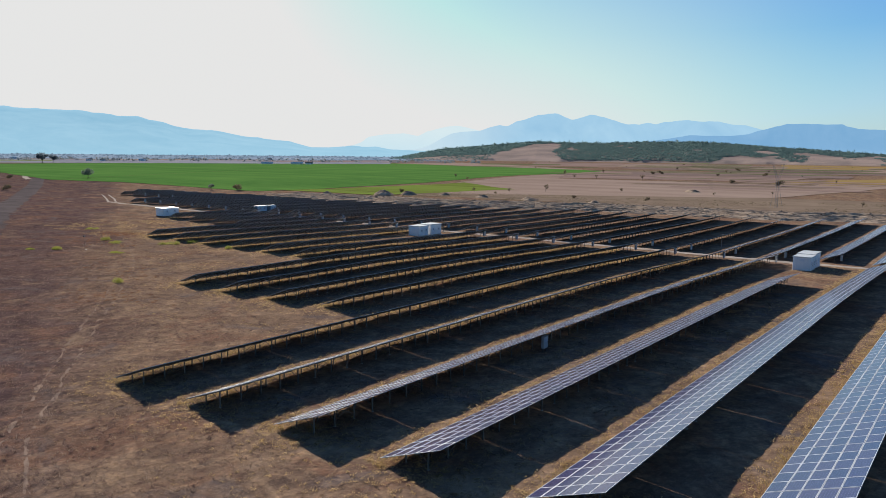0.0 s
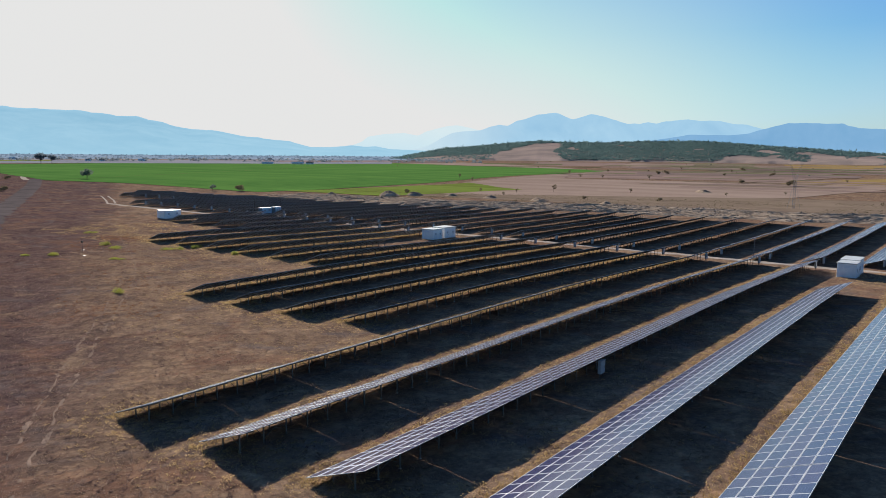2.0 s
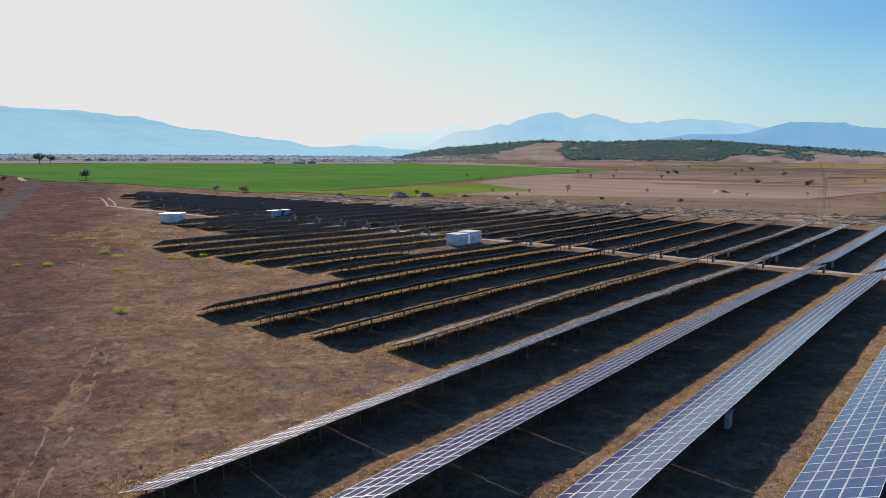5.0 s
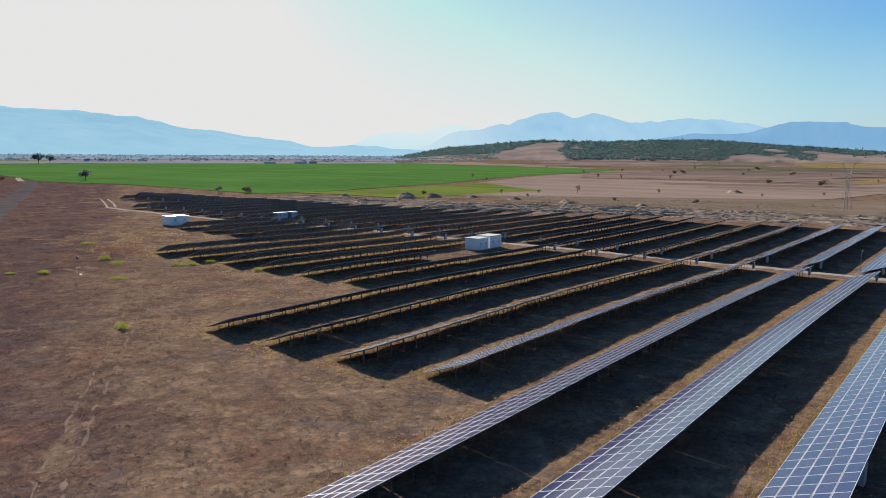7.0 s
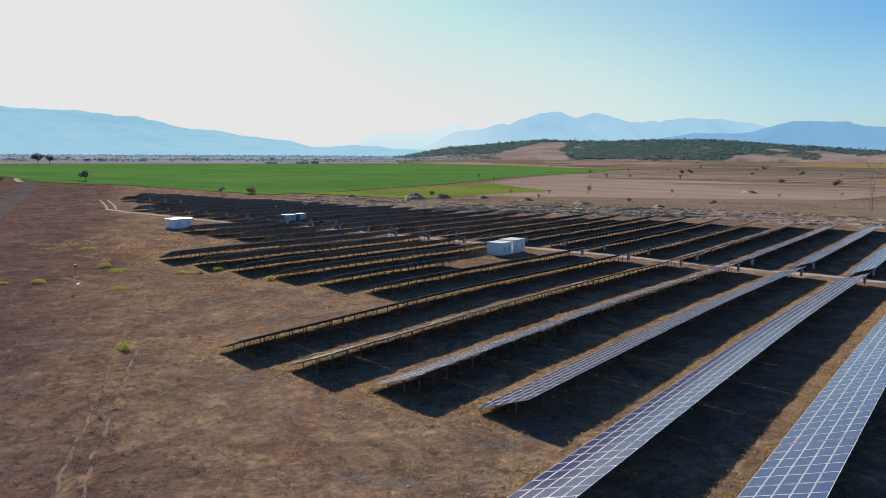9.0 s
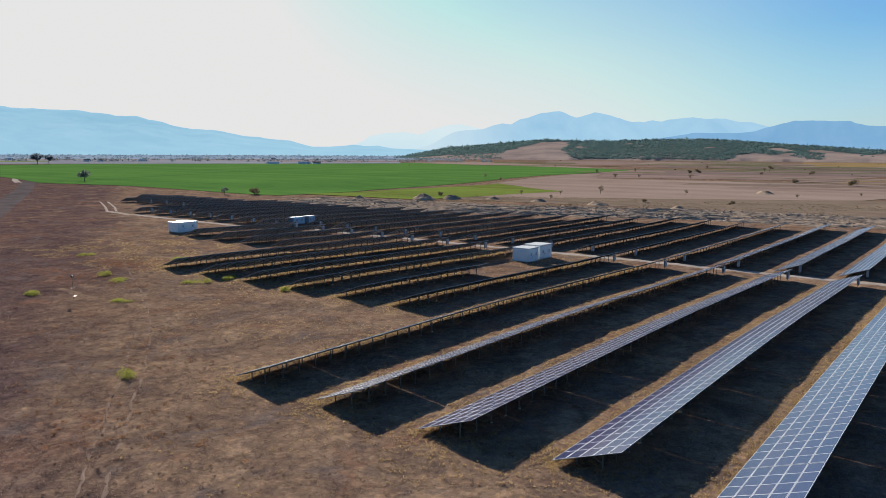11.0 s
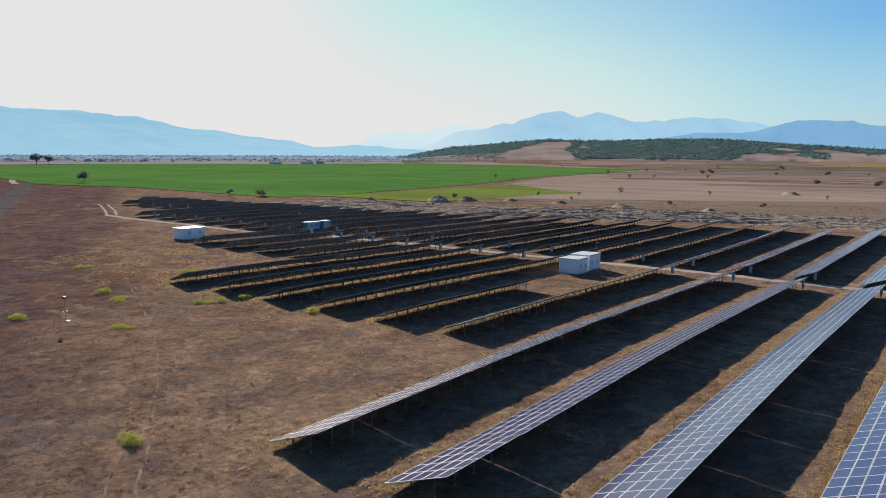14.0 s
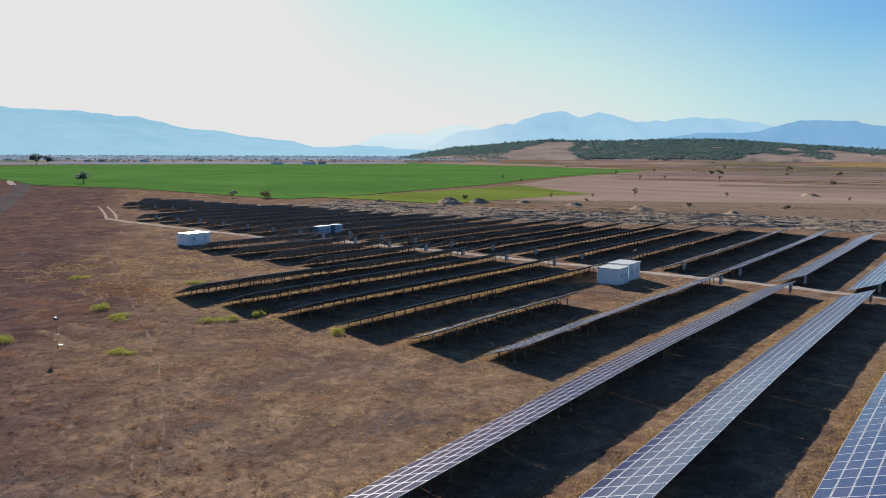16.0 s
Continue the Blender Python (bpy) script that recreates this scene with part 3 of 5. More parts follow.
az_field("grass_strip", 54, 66, 1180, 1215, M_OLIVE, "thin dull green grass strip between fields", 0.35)
az_field("pasture", 72.5, 76.5, 1560, 1900, M_OLIVE, "dull green pasture below the hill", 0.36)
az_field("pasture", 57, 63, 1420, 1560, M_OLIVE, "dull green pasture below the hill", 0.36)
az_field("stubble_field", 79, 84, 1400, 1600, M_YELLOW, "pale yellow stubble field below the hill", 0.37)
r5 = random.Random(12)
for i in range(40):
    d0 = 520 * 1.036 ** i + r5.uniform(-10, 10)
    a0 = r5.uniform(62, 78) if d0 < 1400 else r5.uniform(55, 78)
    a1 = a0 + r5.uniform(5, 18)
    deep = r5.uniform(8, 34) * (0.6 + d0 / 1500)
    quad = [(14 + q * math.sin(radians(a)), 27 + q * math.cos(radians(a))) for a, q in ((a0, d0 + 0.25 * deep), (a1, d0 - 0.45 * deep), (a1 + 0.6, d0 + 0.55 * deep), (a0 + 0.6, d0 + 1.2 * deep))]
    field("field_strip", quad, r5.choice((M_PINK, M_TAN, M_UMBER, M_UMBER, M_OLIVE, M_PINK, M_DUN)), "narrow strip of dry brown farmland", 0.24 + 0.004 * i)


# ---- solar tables ----
PITCH, WIDE, TILT, LOW = 1.671, 1.029, 19.56, 0.305
TABLE = 8.40
RISE = pose(0, 0, 0, -TILT)


def module_data(x0, y0, z0, turn, vs, fs, ix):
    """One framed panel, 1.65 by 0.99 m, with recessed glass."""
    o = len(vs)
    a, b, f = 0.825, 0.495, 0.036
    for hx, hy, z in ((a, b, 0.0), (a - f, b - f, 0.0), (a - f, b - f, -0.005), (a, b, -0.040)):
        for sx, sy in ((-1, -1), (1, -1), (1, 1), (-1, 1)):
            vs.append(turn @ Vector((x0 + sx * hx, y0 + sy * hy, z0 + z)))
    for i in range(4):
        j = (i + 1) % 4
        for r0, r1 in ((0, 4), (4, 8)):
            fs.append((o + r0 + i, o + r0 + j, o + r1 + j, o + r1 + i))
            ix.append(0)
        fs.append((o + 12 + i, o + 12 + j, o + j, o + i))
        ix.append(0)
    fs.append((o + 8, o + 9, o + 10, o + 11))
    ix.append(1)
    fs.append((o + 15, o + 14, o + 13, o + 12))
    ix.append(2)


def slope_point(x, s, dz=0.0):
    """A point of the table's plane, s metres up the slope from the low edge."""
    return Vector((x, -s * math.cos(radians(TILT)), LOW + 0.09 + s * math.sin(radians(TILT)) + dz))


FACE = Matrix.Translation((0, 0, LOW + 0.09)) @ RISE
SLOTS = [((i + 0.5) * PITCH, -(j + 0.5) * WIDE) for i in range(5) for j in range(5)]
POSTS = [1.05 + 2.1 * i for i in range(4)]


def one_module():
    vs, fs, ix = [], [], []
    module_data(0, 0, 0, Matrix.Identity(4), vs, fs, ix)
    return mesh_of("module", vs, fs, [M_FRAME, M_CELL, M_BACK], ix)


def all_modules():
    vs, fs, ix = [], [], []
    for x, y in SLOTS:
        module_data(x, y, 0, FACE, vs, fs, ix)
    return mesh_of("modules", vs, fs, [M_FRAME, M_CELL, M_BACK], ix)


def bars(name, ends, w, h):
    bm = bmesh.new()
    for a, b in ends:
        beam(bm, a, b, w, h)
    return bm_mesh(name, bm, M_STEEL)


S_FRONT, S_REAR = 1.40, 3.35
P_FRONT, P_REAR = slope_point(0, S_FRONT, -0.17), slope_point(0, S_REAR, -0.17)
ME_MODULE, ME_MODULES = one_module(), all_modules()
ME_FRONT = bars("front_post", [((0, 0, -0.4), (0, 0, P_FRONT.z))], 0.09, 0.07)
ME_REAR = bars("rear_post", [((0, 0, -0.4), (0, 0, P_REAR.z))], 0.10, 0.07)
ME_RAFTER = bars("rafter", [(slope_point(0, 0.25, -0.13), slope_point(0, 4.92, -0.13))], 0.06, 0.09)
ME_PURLIN = bars("purlin", [((0, 0, 0), (8.32, 0, 0))], 0.05, 0.06)
ME_STRUT = bars("strut", [((0, P_REAR.y, 0.55), slope_point(0, 2.35, -0.17))], 0.045, 0.045)
ME_CROSS = bars("cross_brace", [((0, P_REAR.y, 0.45), (2.1, P_REAR.y, 1.45)), ((0, P_REAR.y + 0.06, 1.45), (2.1, P_REAR.y + 0.06, 0.45))], 0.035, 0.035)
ME_FOOT = bm_mesh("footing", box(bmesh.new(), -0.09, 0.09, -0.09, 0.09, -0.3, 0.07, 0.02), M_PLINTH)
ME_RAILS = bars("rails", [(slope_point(x, 0.25, -0.13), slope_point(x, 4.92, -0.13)) for x in POSTS] + [(slope_point(0, s, -0.07), slope_point(8.32, s, -0.07)) for s in (0.5, 1.9, 3.2, 4.55)]
                + [((x, P_REAR.y, 0.55), slope_point(x, 2.35, -0.17)) for x in POSTS], 0.055, 0.07)
ME_SUPPORT = bars("support_frame", [(slope_point(x, 0.25, -0.13), slope_point(x, 4.92, -0.13)) for x in POSTS] + [(slope_point(0, s, -0.07), slope_point(8.32, s, -0.07)) for s in (0.5, 4.55)]
                  + [((x, p.y, -0.4), (x, p.y, p.z)) for x in POSTS for p in (P_FRONT, P_REAR)], 0.08, 0.07)


def solar_table(level):
    """level 0: every panel and bar apart; 1: posts apart; 2: far off."""
    root = new("solar_table")
    tagged(root, "tilted table of framed dark blue solar panels on steel posts", "solar panel", "solar tables in rows")
    if level == 0:
        for x, y in SLOTS:
            child("module", ME_MODULE, root, FACE @ Matrix.Translation((x, y, 0)))
        for x in POSTS:
            child("rafter", ME_RAFTER, root, Matrix.Translation((x, 0, 0)))
            child("strut", ME_STRUT, root, Matrix.Translation((x, 0, 0)))
        for s in (0.5, 1.9, 3.2, 4.55):
            child("purlin", ME_PURLIN, root, Matrix.Translation(slope_point(0, s, -0.07)))
        child("cross_brace", ME_CROSS, root, Matrix.Translation((POSTS[1], 0, 0)))
        for x in POSTS:
            child("footing", ME_FOOT, root, Matrix.Translation((x, P_REAR.y, 0)))
    else:
        tagged(child("panel_deck", ME_MODULES, root), kind="stuff")
        tagged(child("rail_grid" if level == 1 else "support_frame", ME_RAILS if level == 1 else ME_SUPPORT, root), kind="stuff")
    for x in POSTS if level < 2 else []:
        child("front_post", ME_FRONT, root, Matrix.Translation((x, P_FRONT.y, 0)))
        child("rear_post", ME_REAR, root, Matrix.Translation((x, P_REAR.y, 0)))
    return root


ROW_Y = [0.38, 11.17, 21.89, 32.62, 43.38, 54.31, 64.85, 75.84, 87.09, 98.4, 109.68, 119.92, 130.78, 141.31, 152.13, 162.73, 173.06, 183.2, 193.32, 203.42]
ROW_Y += [213.07, 223.23, 233.41, 243.69, 254.11, 264.71, 275.38, 286.07, 296.76, 307.48, 318.18, 328.9, 339.54, 350.19]
# per row: left end, end before the service track, start after it
ROW_X = [(29.3, 163.7, 169.0), (29.0, 163.4, 169.0), (28.7, 129.5, 171.5), (29.0, 163.4, 169.0), (28.9, 163.4, 169.5), (28.9, 163.4, 171.3)]
ROW_X += [(65.1, 167.6, 173.7), (64.6, 166.0, 172.4), (65.0, 166.6, 172.7), (65.5, 168.3, 174.5), (100.5, 169.9, 176.2), (100.5, 133.6, 176.2)]
ROW_X += [(100.4, 168.7, 176.8), (100.3, 168.4, 176.6), (100.1, 168.0, 176.3), (99.8, 167.6, 175.8), (134.0, 167.1, 174.3), (133.5, 166.5, 173.6), (133.0, 165.9, 173.0), (132.6, 165.4, 172.5)]
FAR_X = [162.0] + [162.4] * 6 + [189.2] * 5 + [207, 209]

templates = {}
far_spots = []


def put_table(x, y, level):
    """A table whose low corner is at x, y, laid along the slope of the land."""
    z0, z1 = gz(x, y), gz(x + 8.3, y)
    sag = 0.06 * noise.noise(Vector((x * 0.06, y * 0.21, 3)))
    m = pose(x, y, z0 + sag, 0, -math.degrees(math.atan2(z1 - z0, 8.3)))
    if level == 3:
        far_spots.append(m)
    elif level in templates:
        copy_thing(templates[level], m)
    else:
        templates[level] = solar_table(level)
        templates[level].matrix_basis = m


def fill_row(x0, x1, y, k, near):
    n = max(1, round((x1 - x0) / TABLE))
    for i in range(n):
        x = x0 + i * TABLE
        if near and k <= 9 and x < 88 or near and k <= 15 and i < 4:
            level = 0
        elif k <= 15 and x < 128:
            level = 1
        elif k <= 15 and x < 200:
            level = 2
        else:
            level = 3
        put_table(x, y, level)
    return x0 + n * TABLE


ENDS = []
for k, (xa, xb, xc) in enumerate(ROW_X):
    y = ROW_Y[k]
    e = fill_row(xa, xb, y, k, True)
    fill_row(xc, float(row_end(y)), y, k, False)
    ENDS.append((e, xc, y))
for x, y in zip(FAR_X, ROW_Y[20:]):
    fill_row(x, float(row_end(y)), y, 20, False)
for y in (-10.3, -21.0):
    fill_row(30.6, 164.5, y, 12, False)
    fill_row(170.5, 282, y, 20, False)


def far_tables():
    """The tables far off, in one sheet of geometry."""
    vs, fs, ix = [], [], []
    n = 0
    parts = []
    for me, slot in ((ME_MODULES, None), (ME_SUPPORT, 3)):
        co = np.array([v.co[:] for v in me.vertices])
        parts.append((co, [tuple(p.vertices) for p in me.polygons], [p.material_index if slot is None else slot for p in me.polygons]))
    for m in far_spots:
        a = np.array(m)
        for co, pf, pi in parts:
            vs.append(co @ a[:3, :3].T + a[:3, 3])
            fs += [tuple(n + i for i in f) for f in pf]
            ix += pi
            n += len(co)
    ob = new("far_solar_tables", mesh_of("far_solar_tables", np.concatenate(vs), fs, [M_FRAME, M_CELL, M_BACK, M_STEEL], ix))
    tagged(ob, "far rows of dark blue solar panels on posts", "solar panels", kind="stuff")


far_tables()


# ---- cabinets on the rows ----
def combiner_box():
    root = tagged(new("combiner_box"), "grey metal electrical cabinet standing under a panel row", "electrical box", "cabinets on the rows")
    bm = box(bmesh.new(), -0.45, 0.45, -0.16, 0.16, 0.35, 1.55, 0.02)
    part("body", bm, M_BOX, root)
    bm = box(bmesh.new(), -0.40, 0.40, -0.185, -0.164, 0.42, 1.48, 0.006)
    part("door", bm, M_BOX, root)
    bm = box(bmesh.new(), 0.28, 0.33, -0.215, -0.19, 0.85, 1.05, 0.006)
    part("handle", bm, M_DARK, root, "black handle")
    for x in (-0.36, 0.36):
        bm = box(bmesh.new(), x - 0.03, x + 0.03, -0.03, 0.03, -0.3, 0.345)
        part("leg", bm, M_STEEL, root)
    bm = box(bmesh.new(), -0.5, 0.5, -0.22, 0.2, 1.555, 1.59, 0.008)
    part("rain_hood", bm, M_BOX, root)
    return root


first_box = None
spots = []
for k, (e, xc, y) in enumerate(ENDS):
    spots.append((xc + 2.2, y - 4.3))
    if k not in (2, 11):
        spots.append((e - 0.7, y - 4.3))
spots += [(x + 4.2, y - 4.75) for x, y in zip(FAR_X, ROW_Y[20:31])]
spots += [(61.6, 28.0)]
for x, y in spots:
    m = pose(x, y, gz(x, y))
    if first_box is None:
        first_box = combiner_box()
        first_box.matrix_basis = m
    else:
        copy_thing(first_box, m)


# ---- transformer kiosks ----
def kiosk(x, y, length, depth, height, doors, label):
    """A white concrete kiosk: x, y is its front corner."""
    root = tagged(new("transformer_kiosk"), label, "kiosk", "white transformer kiosks")
    z = min(gz(x, y), gz(x + length, y + depth))
    root.matrix_basis = pose(x, y, z)
    part("plinth", box(bmesh.new(), -0.1, length + 0.1, -0.1, depth + 0.1, -0.4, 0.18, 0.02), M_PLINTH, root, "grey concrete plinth")
    part("wall", box(bmesh.new(), 0, length, 0, depth, 0.184, height, 0.03), M_WHITE, root)
    part("roof", box(bmesh.new(), -0.12, length + 0.12, -0.12, depth + 0.12, height + 0.004, height + 0.16, 0.04), M_ROOF, root, "white roof slab with a slight overhang")
    step = length / doors
    for i in range(doors):
        c = step * (i + 0.5)
        d = part("door", box(bmesh.new(), c - 0.55, c + 0.55, -0.04, -0.004, 0.25, 2.25, 0.01), M_DOOR, root)
        for j in range(6):
            part("slat", box(bmesh.new(), c - 0.28, c + 0.28, -0.065, -0.044, 1.35 + j * 0.09, 1.41 + j * 0.09), M_VENT, d, "dark louvre slat")
        part("handle", box(bmesh.new(), c + 0.40, c + 0.46, -0.08, -0.044, 1.0, 1.22, 0.008), M_DARK, d, "black handle")
    part("vent", box(bmesh.new(), -0.03, -0.004, depth * 0.35, depth * 0.65, height - 0.75, height - 0.3, 0.01), M_DOOR, root)
    return root


kiosk(154.4, 118.4, 4.0, 3.8, 2.75, 2, "white concrete transformer kiosk on dry grass")
kiosk(160.2, 119.0, 5.0, 3.8, 2.9, 2, "white concrete transformer kiosk beside its twin")
kiosk(152.4, 19.7, 4.4, 3.2, 2.75, 2, "white concrete transformer kiosk on dry grass")
kiosk(157.6, 20.0, 6.2, 3.2, 2.95, 2, "white concrete transformer kiosk beside its twin")
kiosk(135.4, 210.0, 5.8, 4.2, 2.55, 2, "white concrete transformer kiosk at the end of a panel row")


# ---- small things ----
def site_cabin(x, y, length):
    root = tagged(new("site_cabin"), "pale blue metal site cabin beside the service track", "cabin")
    root.matrix_basis = pose(x, y, gz(x, y))
    part("body", box(bmesh.new(), 0, length, 0, 2.3, 0.15, 2.05, 0.04), M_BLUE, root)
    part("roof", box(bmesh.new(), -0.08, length + 0.08, -0.08, 2.38, 2.054, 2.16, 0.03), M_BLUE, root)
    for i in range(2):
        part("window", box(bmesh.new(), length * (0.2 + 0.45 * i), length * (0.38 + 0.45 * i), -0.03, -0.004, 0.9, 1.6, 0.01), M_VENT, root, "dark window")
    for a in (0.1, length - 0.3):
        part("skid", box(bmesh.new(), a, a + 0.2, 0.05, 2.25, -0.3, 0.146), M_PLINTH, root)


site_cabin(172.3, 207.7, 4.4)
site_cabin(178.7, 208.1, 2.6)


def pole(name, x, y, h, label):
    root = tagged(new(name), label, "pole")
    root.matrix_basis = pose(x, y, gz(x, y))
    part("mast", tube(bmesh.new(), (0, 0, -0.3), (0, 0, h), 0.09, 0.06), M_STEEL, root)
    part("arm", beam(bmesh.new(), (-0.7, 0, h - 0.15), (0.7, 0, h - 0.15), 0.06, 0.06), M_STEEL, root)
    part("lamp_head", box(bmesh.new(), 0.45, 0.85, -0.12, 0.12, h - 0.11, h + 0.05, 0.02), M_BOX, root)
    part("base_plate", box(bmesh.new(), -0.2, 0.2, -0.2, 0.2, -0.05, 0.06, 0.01), M_PLINTH, root)


pole("lamp_pole", 169.8, 208.7, 5.0, "thin grey lamp pole beside the site cabin")
pole("lamp_pole", 182.2, 209.5, 5.0, "thin grey lamp pole beside the site cabin")
pole("lamp_pole", 171.2, 122.7, 4.2, "thin grey lamp pole beside the panel rows")
pole("lamp_pole", 174.5, 43.2, 4.2, "thin grey lamp pole beside the panel rows")


def sensor_mast(x, y):
    root = tagged(new("sensor_mast"), "thin sensor mast with white instruments in dry weeds", "mast")
    root.matrix_basis = pose(x, y, gz(x, y))
    part("mast", tube(bmesh.new(), (0, 0, -0.3), (0, 0, 3.2), 0.022, 0.016), M_STEEL, root)
    part("head", box(bmesh.new(), -0.16, 0.16, -0.16, 0.16, 3.1, 3.42, 0.03), M_DARK, root, "black box on top")
    part("lens", box(bmesh.new(), -0.07, 0.07, -0.19, -0.164, 3.2, 3.32, 0.01), M_ROOF, root, "white front")
    for s in (-1, 1):
        part("instrument", box(bmesh.new(), s * 0.22 - 0.06, s * 0.22 + 0.06, -0.07, 0.07, 1.55, 1.66, 0.02), M_ROOF, root, "white instrument")
    part("crossbar", beam(bmesh.new(), (-0.3, 0, 1.52), (0.3, 0, 1.52), 0.03, 0.03), M_STEEL, root)
    bm = beam(bmesh.new(), (0.05, -0.1, 0.4), (0.45, -0.1, 0.4), 0.3, 0.03)
    part("plate", bm, M_BOX, root, "pale grey plate")


sensor_mast(75.7, 147.2)


def pylon(x, y, h):
    """A lattice pylon with a waist and two raised arms."""
    root = tagged(new("power_pylon"), "tall grey steel lattice pylon with forked top", "pylon")
    root.matrix_basis = pose(x, y, gz(x, y), 0, 0, -78)
    def half(t):
        return 0.55 * (1 - t) + 0.42 * t
    waist = h * 0.62
    corners = ((-1, -1), (1, -1), (1, 1), (-1, 1))
    for sx, sy in corners:
        part("leg", beam(bmesh.new(), (sx * half(0), sy * half(0), -0.3), (sx * half(1), sy * half(1), waist), 0.08, 0.08), M_GALV, root)
        part("stay", beam(bmesh.new(), (sx * 2.7, sy * 2.7, -0.3), (sx * half(1), sy * half(1), waist * 0.98), 0.04, 0.04), M_GALV, root, "thin steel stay")
    n = 9
    for side in range(4):
        (ax, ay), (bx, by) = corners[side], corners[(side + 1) % 4]
        bm = bmesh.new()
        for i in range(n):
            h0, h1 = half(i / n), half((i + 1) / n)
            beam(bm, (ax * h0, ay * h0, i / n * waist), (bx * h1, by * h1, (i + 1) / n * waist), 0.05, 0.05)
            beam(bm, (bx * h0, by * h0, i / n * waist), (ax * h1, ay * h1, (i + 1) / n * waist), 0.05, 0.05)
        part("lattice", bm, M_GALV, root)
    for s in (-1, 1):
        bm = bmesh.new()
        for sy in (-0.5, 0.5):
            beam(bm, (s * 0.55, sy, waist), (s * 2.5, sy, h), 0.06, 0.06)
            beam(bm, (-s * 0.2, sy, waist + 0.6), (s * 1.9, sy, h - 0.2), 0.06, 0.06)
        for i in range(5):
            t = i / 5
            beam(bm, (s * (0.55 + 1.95 * t), -0.5, waist + (h - waist) * t), (s * (1.9 * (t + 0.2) - 0.2 * (0.8 - t)), 0.5, waist + 0.6 + (h - 0.8 - waist) * (t + 0.2)), 0.06, 0.06)
        part("fork", bm, M_GALV, root)
        bm = beam(bmesh.new(), (s * 2.0, 0, h), (s * 3.4, 0, h - 0.4), 0.10, 0.10)
        part("cross_arm", bm, M_GALV, root)
    part("bridge", beam(bmesh.new(), (-2.5, 0, h - 0.02), (2.5, 0, h - 0.02), 0.05, 0.06), M_GALV, root)


pylon(362.3, 74.1, 20.0)


# ---- trees and shrubs ----
def leaf_cloud(centres, radii, count, size, seed):
    """Small leaf clumps spread over several lobes."""
    r = np.random.default_rng(seed)
    vs, fs = [], []
    for _ in range(count):
        i = r.integers(len(centres))
        d = r.normal(size=3)
        d /= np.linalg.norm(d)
        p = np.array(centres[i]) + d * radii[i] * r.uniform(0.55, 1.06) * np.array((1, 1, 0.85))
        n = r.normal(size=3)
        a = np.cross(n, d)
        a /= np.linalg.norm(a) + 1e-6
        b = np.cross(d + 0.6 * n, a)
        b /= np.linalg.norm(b) + 1e-6
        s = size * r.uniform(0.6, 1.4)
        o = len(vs)
        vs += [p - a * s, p + b * s * 0.6, p + a * s, p - b * s * 0.6]
        fs.append((o, o + 1, o + 2, o + 3))
    return vs, fs


def tree_thing(name, label, height, spread, mat, seed, bare=0.3, leaves=900):
    r = random.Random(seed)
    root = tagged(new(name), label, "tree" if name == "tree" else "shrub", "scattered trees and shrubs")
    bm = bmesh.new()
    th = height * bare
    lean = Vector((r.uniform(-0.05, 0.05) * height, r.uniform(-0.05, 0.05) * height, th))
    tube(bm, (0, 0, -0.3), lean, height * 0.035, height * 0.024)
    cs, rs = [], []
    for i in range(7):
        a = i * 2.4 + r.uniform(-0.4, 0.4)
        d = spread * r.uniform(0.25, 0.62)
        tip = Vector((math.cos(a) * d, math.sin(a) * d, th + (height - th) * r.uniform(0.22, 0.80)))
        tube(bm, lean, tip, height * 0.016, height * 0.005, 5)
        cs.append(tuple(tip))
        rs.append(spread * r.uniform(0.26, 0.46))
    part("trunk", bm, M_BARK, root)
    vs, fs = leaf_cloud(cs, rs, leaves, spread * 0.075, seed)
    child("crown", mesh_of("crown", vs, fs, [mat]), root)
    return root


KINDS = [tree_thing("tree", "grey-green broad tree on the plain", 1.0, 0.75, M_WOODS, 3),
         tree_thing("tree", "dark green broad tree on the plain", 1.0, 0.60, M_LEAF, 8),
         tree_thing("tree", "sparse brownish tree in dry fields", 1.0, 0.48, M_LEAFDRY, 5, 0.35, 420),
         tree_thing("shrub", "low dark brown shrub in dry fields", 1.0, 0.95, M_LEAFDRY, 9, 0.12, 600)]
TREES = [(0, 546.3, 1153.5, 18.4), (0, 560.8, 1149.2, 15.1), (1, 278.9, 524.3, 10.3), (1, 265.4, 361.7, 4.9), (2, 415.6, 223.6, 6.7), (2, 503.1, 344.5, 4.9), (2, 583.3, 288.9, 6.5), (2, 598.7, 275.0, 5.4),
         (2, 438.5, 183.0, 4.3), (2, 603.9, 235.4, 6.5), (2, 441.5, 126.3, 3.5), (2, 374.6, 250.4, 4.3), (2, 390.8, 235.4, 3.8), (2, 534.6, 379.9, 5.4), (2, 705.1, 361.7, 6.5), (2, 789.6, 356.3, 6.5),
         (2, 349.8, 219.4, 3.7), (2, 473.0, 101.7, 3.2), (2, 915.3, 256.8, 6.5), (2, 1018.6, 353.1, 7.6), (2, 650.1, 96.3, 4.3), (2, 390.6, 42.8, 3.7)]
BUSHES = [(3, 276.0, 351.0, 5.4), (3, 569.2, 119.8, 6.5), (3, 590.5, 158.4, 4.5), (3, 792.6, 299.6, 5.4), (3, 804.9, 295.3, 6.5), (3, 169.2, 399.1, 4.3), (3, 341.2, 280.3, 3.2), (3, 371.2, 139.1, 2.8),
          (3, 362.0, 176.6, 2.6), (3, 131.5, 417.3, 3.2), (3, 239.4, 556.4, 4.3), (3, 831.5, 192.6, 5.4), (3, 1079.9, 288.9, 6.5)]
PLACES = TREES + BUSHES
r9 = random.Random(31)
